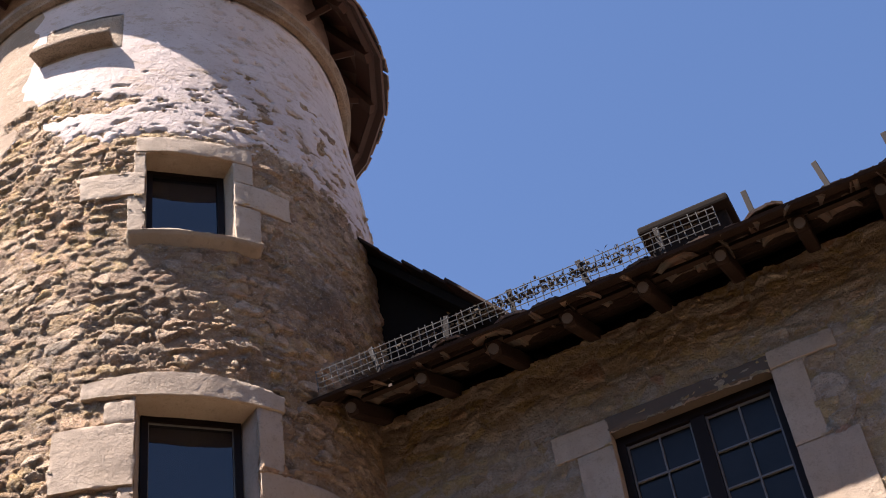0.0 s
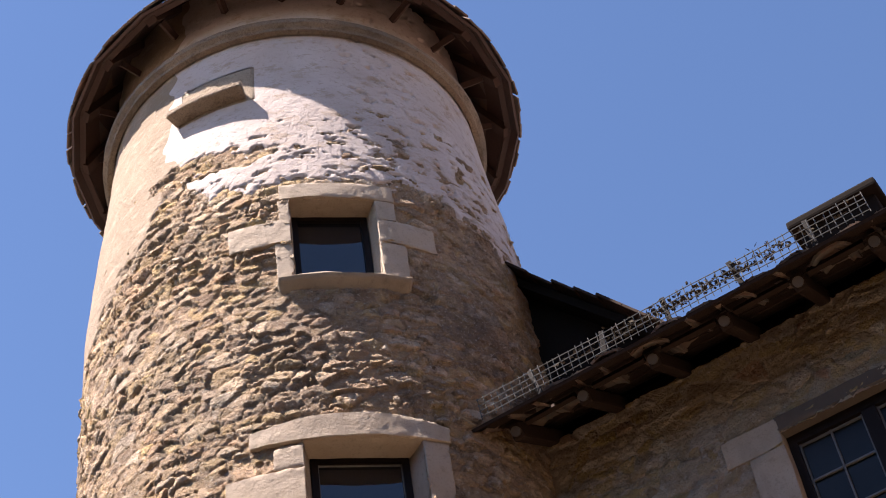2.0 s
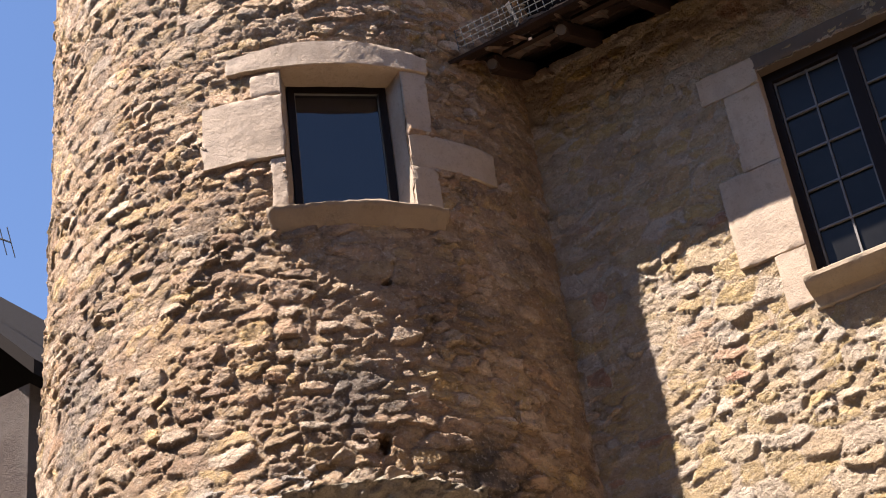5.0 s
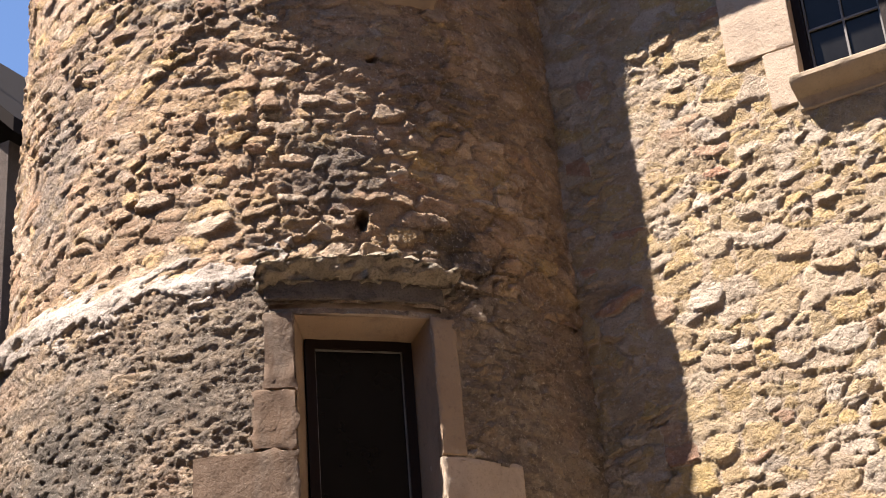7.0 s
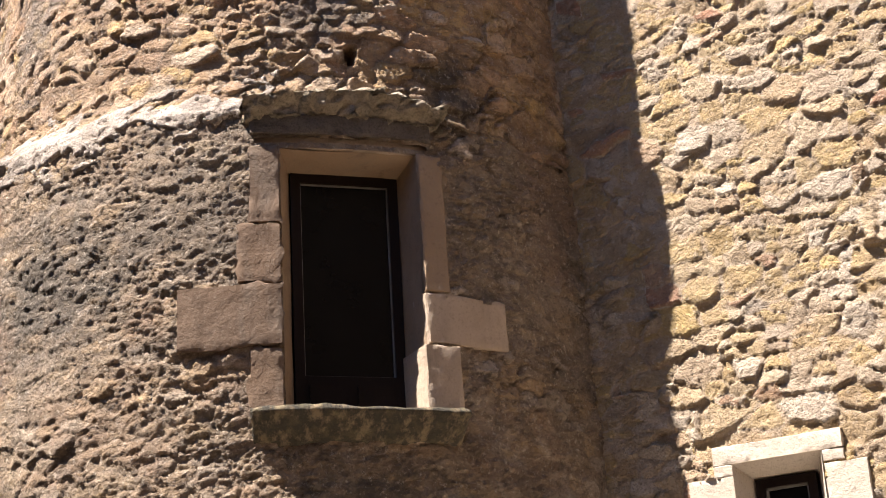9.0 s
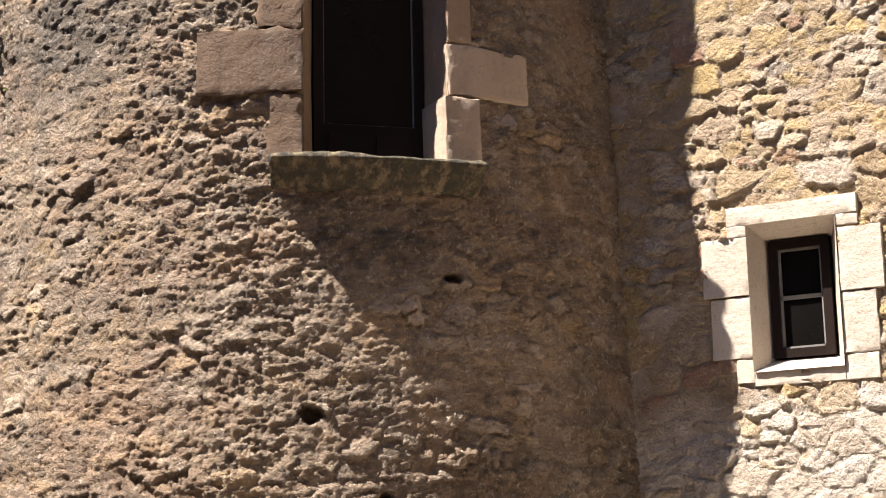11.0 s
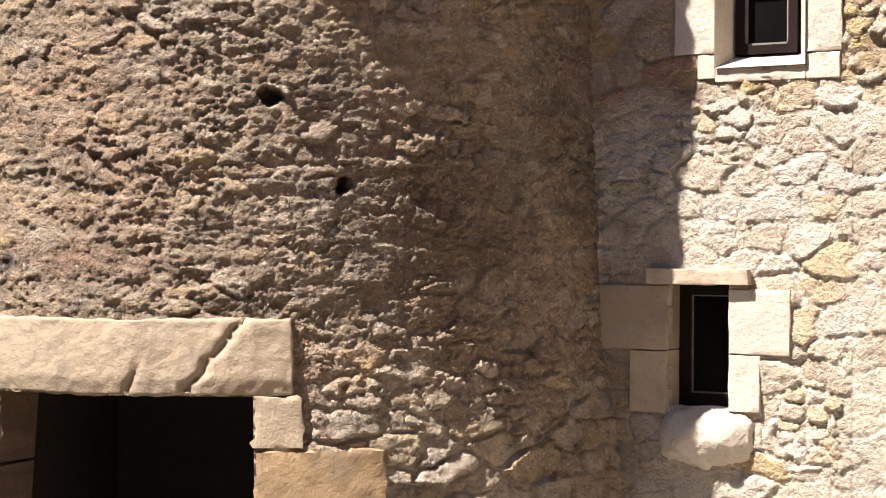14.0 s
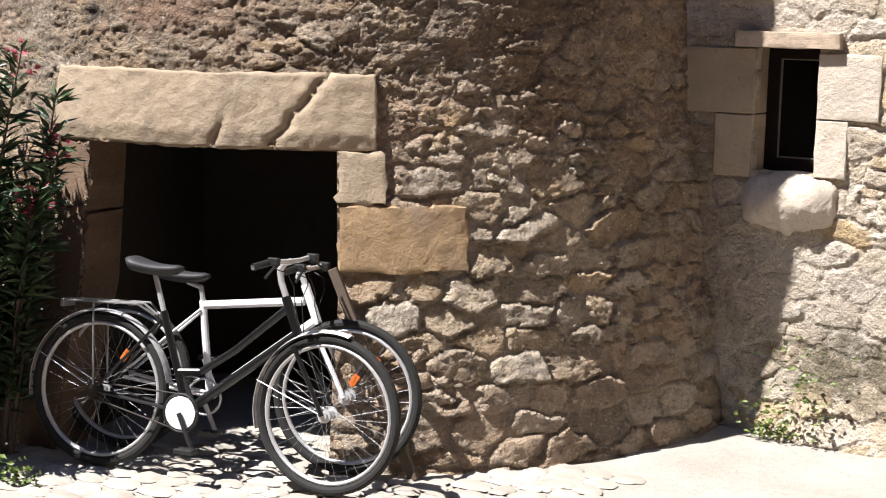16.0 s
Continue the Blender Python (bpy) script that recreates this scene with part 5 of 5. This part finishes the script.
        rod(bm, bb + Vector((0, -0.062, 0)), bb + Vector((0, -0.056, 0)), 0.072, 30)
        part("chain_disc", bm, white_plastic, bike, "white plastic chain guard disc")
    for s, d in ((-1, 1), (1, -1)):
        bm = bmesh.new()
        e = bb + Vector((0.075 * d, 0.08 * s, -0.15 * d))
        rod(bm, bb + Vector((0, 0.075 * s, 0)), e, 0.011, 8)
        part("crank", bm, silver if not step_through else black_plastic, bike)
        bm = bmesh.new()
        box(bm, e + Vector((0, 0.05 * s, 0)), (0.09, 0.07, 0.022), None, 0.005)
        part("pedal", bm, black_plastic, bike)
    bm = bmesh.new()
    for dz in (0.08, -0.08):
        rod(bm, bb + Vector((0, -0.055, dz)), Vector((0, -0.055, R + dz * 0.45)), 0.004, 5)
    part("chain", bm, oily, bike)
    if fender:
        for name, c, a0, a1, tf, mat in (("rear_fender", Vector((0, 0, R)), 10, 190, Matrix(), silver), ("front_fender", Vector((B, 0, R)), 74, 196, turn, bright_metal)):
            bm = bmesh.new()
            rows = []
            for i in range(25):
                a = radians(a0 + (a1 - a0) * i / 24)
                d = Vector((math.cos(a), 0, math.sin(a)))
                rows.append([bm.verts.new(tf @ (c + d * (0.362 - 0.010 * (abs(j - 2) / 2) ** 2) + Vector((0, 0.028 * (j - 2) / 2, 0)))) for j in range(5)])
            for i in range(24):
                for j in range(4):
                    bm.faces.new((rows[i][j], rows[i + 1][j], rows[i + 1][j + 1], rows[i][j + 1]))
            ob = part(name, bm, mat, bike, "silver metal mudguard")
            sol = ob.modifiers.new("thickness", "SOLIDIFY")
            sol.thickness = 0.002
            bm = bmesh.new()
            for s in (-0.05, 0.05):
                a = radians(a1 - 35)
                rod(bm, tf @ (c + Vector((0, s, 0))), tf @ (c + Vector((0.36 * math.cos(a), s * 0.5, 0.36 * math.sin(a)))), 0.002, 4)
            part("fender_stay", bm, silver, bike)
    if rack:
        bm = bmesh.new()
        for s in (-0.06, 0.0, 0.06):
            tube(bm, [Vector((-0.16, s, 0.735)), Vector((0.20, s, 0.745)), Vector((0.27, s * 0.4, 0.70))], 0.005, 6)
        for x in (-0.16, -0.08, 0.0, 0.08, 0.16):
            rod(bm, (x, -0.06, 0.737), (x, 0.06, 0.737), 0.004, 6)
        for s in (-0.06, 0.06):
            rod(bm, (-0.02, s, 0.735), (0.0, s, R), 0.005, 6)
        box(bm, (-0.19, 0, 0.72), (0.02, 0.09, 0.035), None, 0.004)
        part("luggage_rack", bm, steel, bike, "wire luggage rack")
    return bike


def stand(bike, rear, front, lean):
    d = Vector((front[0] - rear[0], front[1] - rear[1]))
    bike.matrix_basis = pose(rear[0], rear[1], 0.012, 0, 0, math.degrees(math.atan2(d.y, d.x))) @ pose(0, 0, 0, -lean, 0, 0)


stand(bicycle("black step-through bicycle with silver mudguards leaning at the doorway", black_paint, True, 0.88, True, -5, True), (-4.92, 5.31), (-3.83, 5.52), 6)
stand(bicycle("white framed bicycle leaning behind a black one", white_paint, False, 0.80, False, 4, False), (-5.03, 5.60), (-3.95, 5.84), 5)

# ---- plants ----
leaf_k = Mat("oleander leaf", 0.45)
leaf_k.colour(leaf_k.ramp(leaf_k.piece(), [(0, (0.018, 0.040, 0.014)), (0.6, (0.032, 0.062, 0.022)), (1, (0.06, 0.095, 0.04))]))
leaf_mat = leaf_k.bump(leaf_k.noise(40), 0.2, 0.002)
weed_k = Mat("fresh weed leaf", 0.5)
weed_k.colour(weed_k.ramp(weed_k.piece(), [(0, (0.08, 0.13, 0.025)), (1, (0.16, 0.20, 0.05))]))
weed_mat = weed_k.bump(weed_k.noise(40), 0.2, 0.002)
petal_mat = plain("pink petal", (0.55, 0.10, 0.16), 0.5)
litter_mat = plain("dry brown leaf litter", (0.07, 0.05, 0.028), 0.95, 0, 0.5, 30)
moss_mat = plain("yellow green moss", (0.16, 0.15, 0.03), 0.95, 0, 0.5, 30)


def leaf(verts, faces, p, direction, length, width, rnd):
    d = Vector(direction).normalized()
    side = d.cross(Vector((rnd.uniform(-1, 1), rnd.uniform(-1, 1), rnd.uniform(0.2, 1)))).normalized()
    up = side.cross(d)
    n = len(verts)
    p = Vector(p)
    verts += [p, p + d * length * 0.45 + side * width + up * 0.02 * length, p + d * length * 0.45 - side * width + up * 0.02 * length, p + d * length - up * length * 0.12, p + d * length * 0.45 - up * width * 0.35]
    faces += [(n, n + 4, n + 1), (n, n + 2, n + 4), (n + 1, n + 4, n + 3), (n + 4, n + 2, n + 3)]


def oleander(x, y, height, label, seed, spread):
    rnd = random.Random(seed)
    bush = thing("oleander", label, "shrub")
    verts, faces, blooms = [], [], []
    for k in range(11):
        a, lean_out = rnd.uniform(0, 6.28), rnd.uniform(0.1, spread)
        base = Vector((x + rnd.uniform(-0.08, 0.08), y + rnd.uniform(-0.06, 0.06), 0))
        tip = Vector((x + lean_out * math.cos(a), y + lean_out * math.sin(a) * 0.6, height * rnd.uniform(0.55, 1)))
        bm = bmesh.new()
        mid = base.lerp(tip, 0.5) + Vector((0, 0, 0.1))
        rod(bm, base, mid, 0.010, 6, 0.008)
        rod(bm, mid, tip, 0.008, 6, 0.003)
        part("stem", bm, grey_wood, bush)
        for i in range(130):
            t = rnd.uniform(0.15, 1)
            p = base.lerp(mid, t * 2) if t < 0.5 else mid.lerp(tip, t * 2 - 1)
            b = rnd.uniform(0, 6.28)
            leaf(verts, faces, p, (math.cos(b), math.sin(b), rnd.uniform(-0.1, 1.1)), rnd.uniform(0.09, 0.17), rnd.uniform(0.010, 0.016), rnd)
        blooms.append(tip)
    part("foliage", mesh("foliage", verts, faces, leaf_mat), leaf_mat, bush)
    for p in blooms[:4]:
        v, f = [], []
        for i in range(16):
            b = rnd.uniform(0, 6.28)
            leaf(v, f, p + Vector((rnd.uniform(-0.05, 0.05), rnd.uniform(-0.05, 0.05), rnd.uniform(-0.12, 0.04))), (math.cos(b), math.sin(b), rnd.uniform(-0.3, 0.8)), 0.035, 0.014, rnd)
        part("blossom", mesh("blossom", v, f, petal_mat), petal_mat, bush)


oleander(-5.42, 5.26, 1.9, "leafy oleander with pink blossom by the doorway", 1, 0.36)
oleander(-5.72, 5.34, 2.0, "dense green oleander beside the garden wall", 2, 0.45)
# two more bushes beyond the view, added to shade the doorway
oleander(-5.80, 4.82, 2.75, "tall oleander added out of view to shade the doorway", 4, 0.5)
oleander(-5.50, 4.76, 1.6, "low oleander added out of view for shade", 7, 0.3)


plank = thing("wooden_stake", "brown weathered wooden stake leaning against the tower", "stake")
bm = bmesh.new()
a, b = tower_at(8.2, 0.0, 0.09), tower_at(-1.2, 0.92, 0.07)
box(bm, (a + b) / 2, (0.045, 0.022, (b - a).length), (b - a).to_track_quat("Z", "X").to_matrix().to_4x4(), 0.004)
part("shaft", bm, grey_wood, plank)


def weed(x, y, z, n, size, up, seed, label, mat=None):
    rnd = random.Random(seed)
    v, f = [], []
    for i in range(n):
        b = rnd.uniform(0, 6.28)
        p = (x + rnd.gauss(0, size), y - abs(rnd.gauss(0, 0.03)), z + abs(rnd.gauss(0, size * up)))
        leaf(v, f, p, (math.cos(b), -abs(math.sin(b)), rnd.uniform(-0.2, 0.9)), rnd.uniform(0.02, 0.045), rnd.uniform(0.008, 0.014), rnd)
    tagged(new("weed", mesh("weed", v, f, mat or weed_mat)), label, "weed", kind="stuff")


weed(-2.48, 7.63, 0.02, 150, 0.10, 2.4, 1, "green weed growing at the foot of the wall")
weed(-2.62, 7.66, 0.0, 90, 0.05, 2.0, 2, "small green weed at the foot of the wall")
weed(-5.02, 4.95, 0.0, 90, 0.07, 0.8, 3, "low green weed between cobbles")
weed(-5.97, 5.88, 4.45, 260, 0.06, 5.0, 5, "yellow green moss on the garden wall", moss_mat)
weed(-5.84, 5.88, 3.9, 70, 0.02, 8.0, 6, "reddish dry creeper on the garden wall", rust_mat)

weed(-1.95, 7.12, 8.775, 420, 0.42, 0.09, 8, "dry brown leaf litter and moss caught along the eave", litter_mat)

# ---- cobbles of the square, last ----
cobble_k = Mat("worn pale cobble", 0.75)
cobble_k.colour(cobble_k.mix(cobble_k.mask(cobble_k.noise(9, 5), 0.35, 0.7), cobble_k.ramp(cobble_k.piece(), [(0, (0.30, 0.275, 0.235)), (0.5, (0.36, 0.335, 0.30)), (1, (0.40, 0.375, 0.34))]), (0.25, 0.225, 0.19)))
cobble_mat = cobble_k.bump(rough_height(cobble_k), 0.4, 0.006)
kinds = [mesh("cobble", v * np.array((1, 1, 0.6)), f, cobble_mat, True) for v, f in [unit_stone(60 + k, 7) for k in range(8)]]
rnd = random.Random(17)
y, made = 4.85, 0
while y < 6.5 and made < 300:
    h = rnd.uniform(0.10, 0.15)
    x = -5.7
    while x < -2.9:
        w = rnd.uniform(0.10, 0.20)
        if (Vector((x + w / 2 + 5.28, y + h / 2 - 7.8))).length > 2.36 or -5.0 < x < -4.2:
            ob = new("cobble", kinds[rnd.randrange(8)])
            ob.parent = ground
            ob.matrix_basis = pose(x + w / 2, y + h / 2 + rnd.uniform(-0.01, 0.01), 0.004, 0, 0, rnd.uniform(-8, 8)) @ Matrix.Diagonal((w / 2 * 0.98, h / 2 * 0.98, 0.009, 1))
            made += 1
        x += w
    y += h
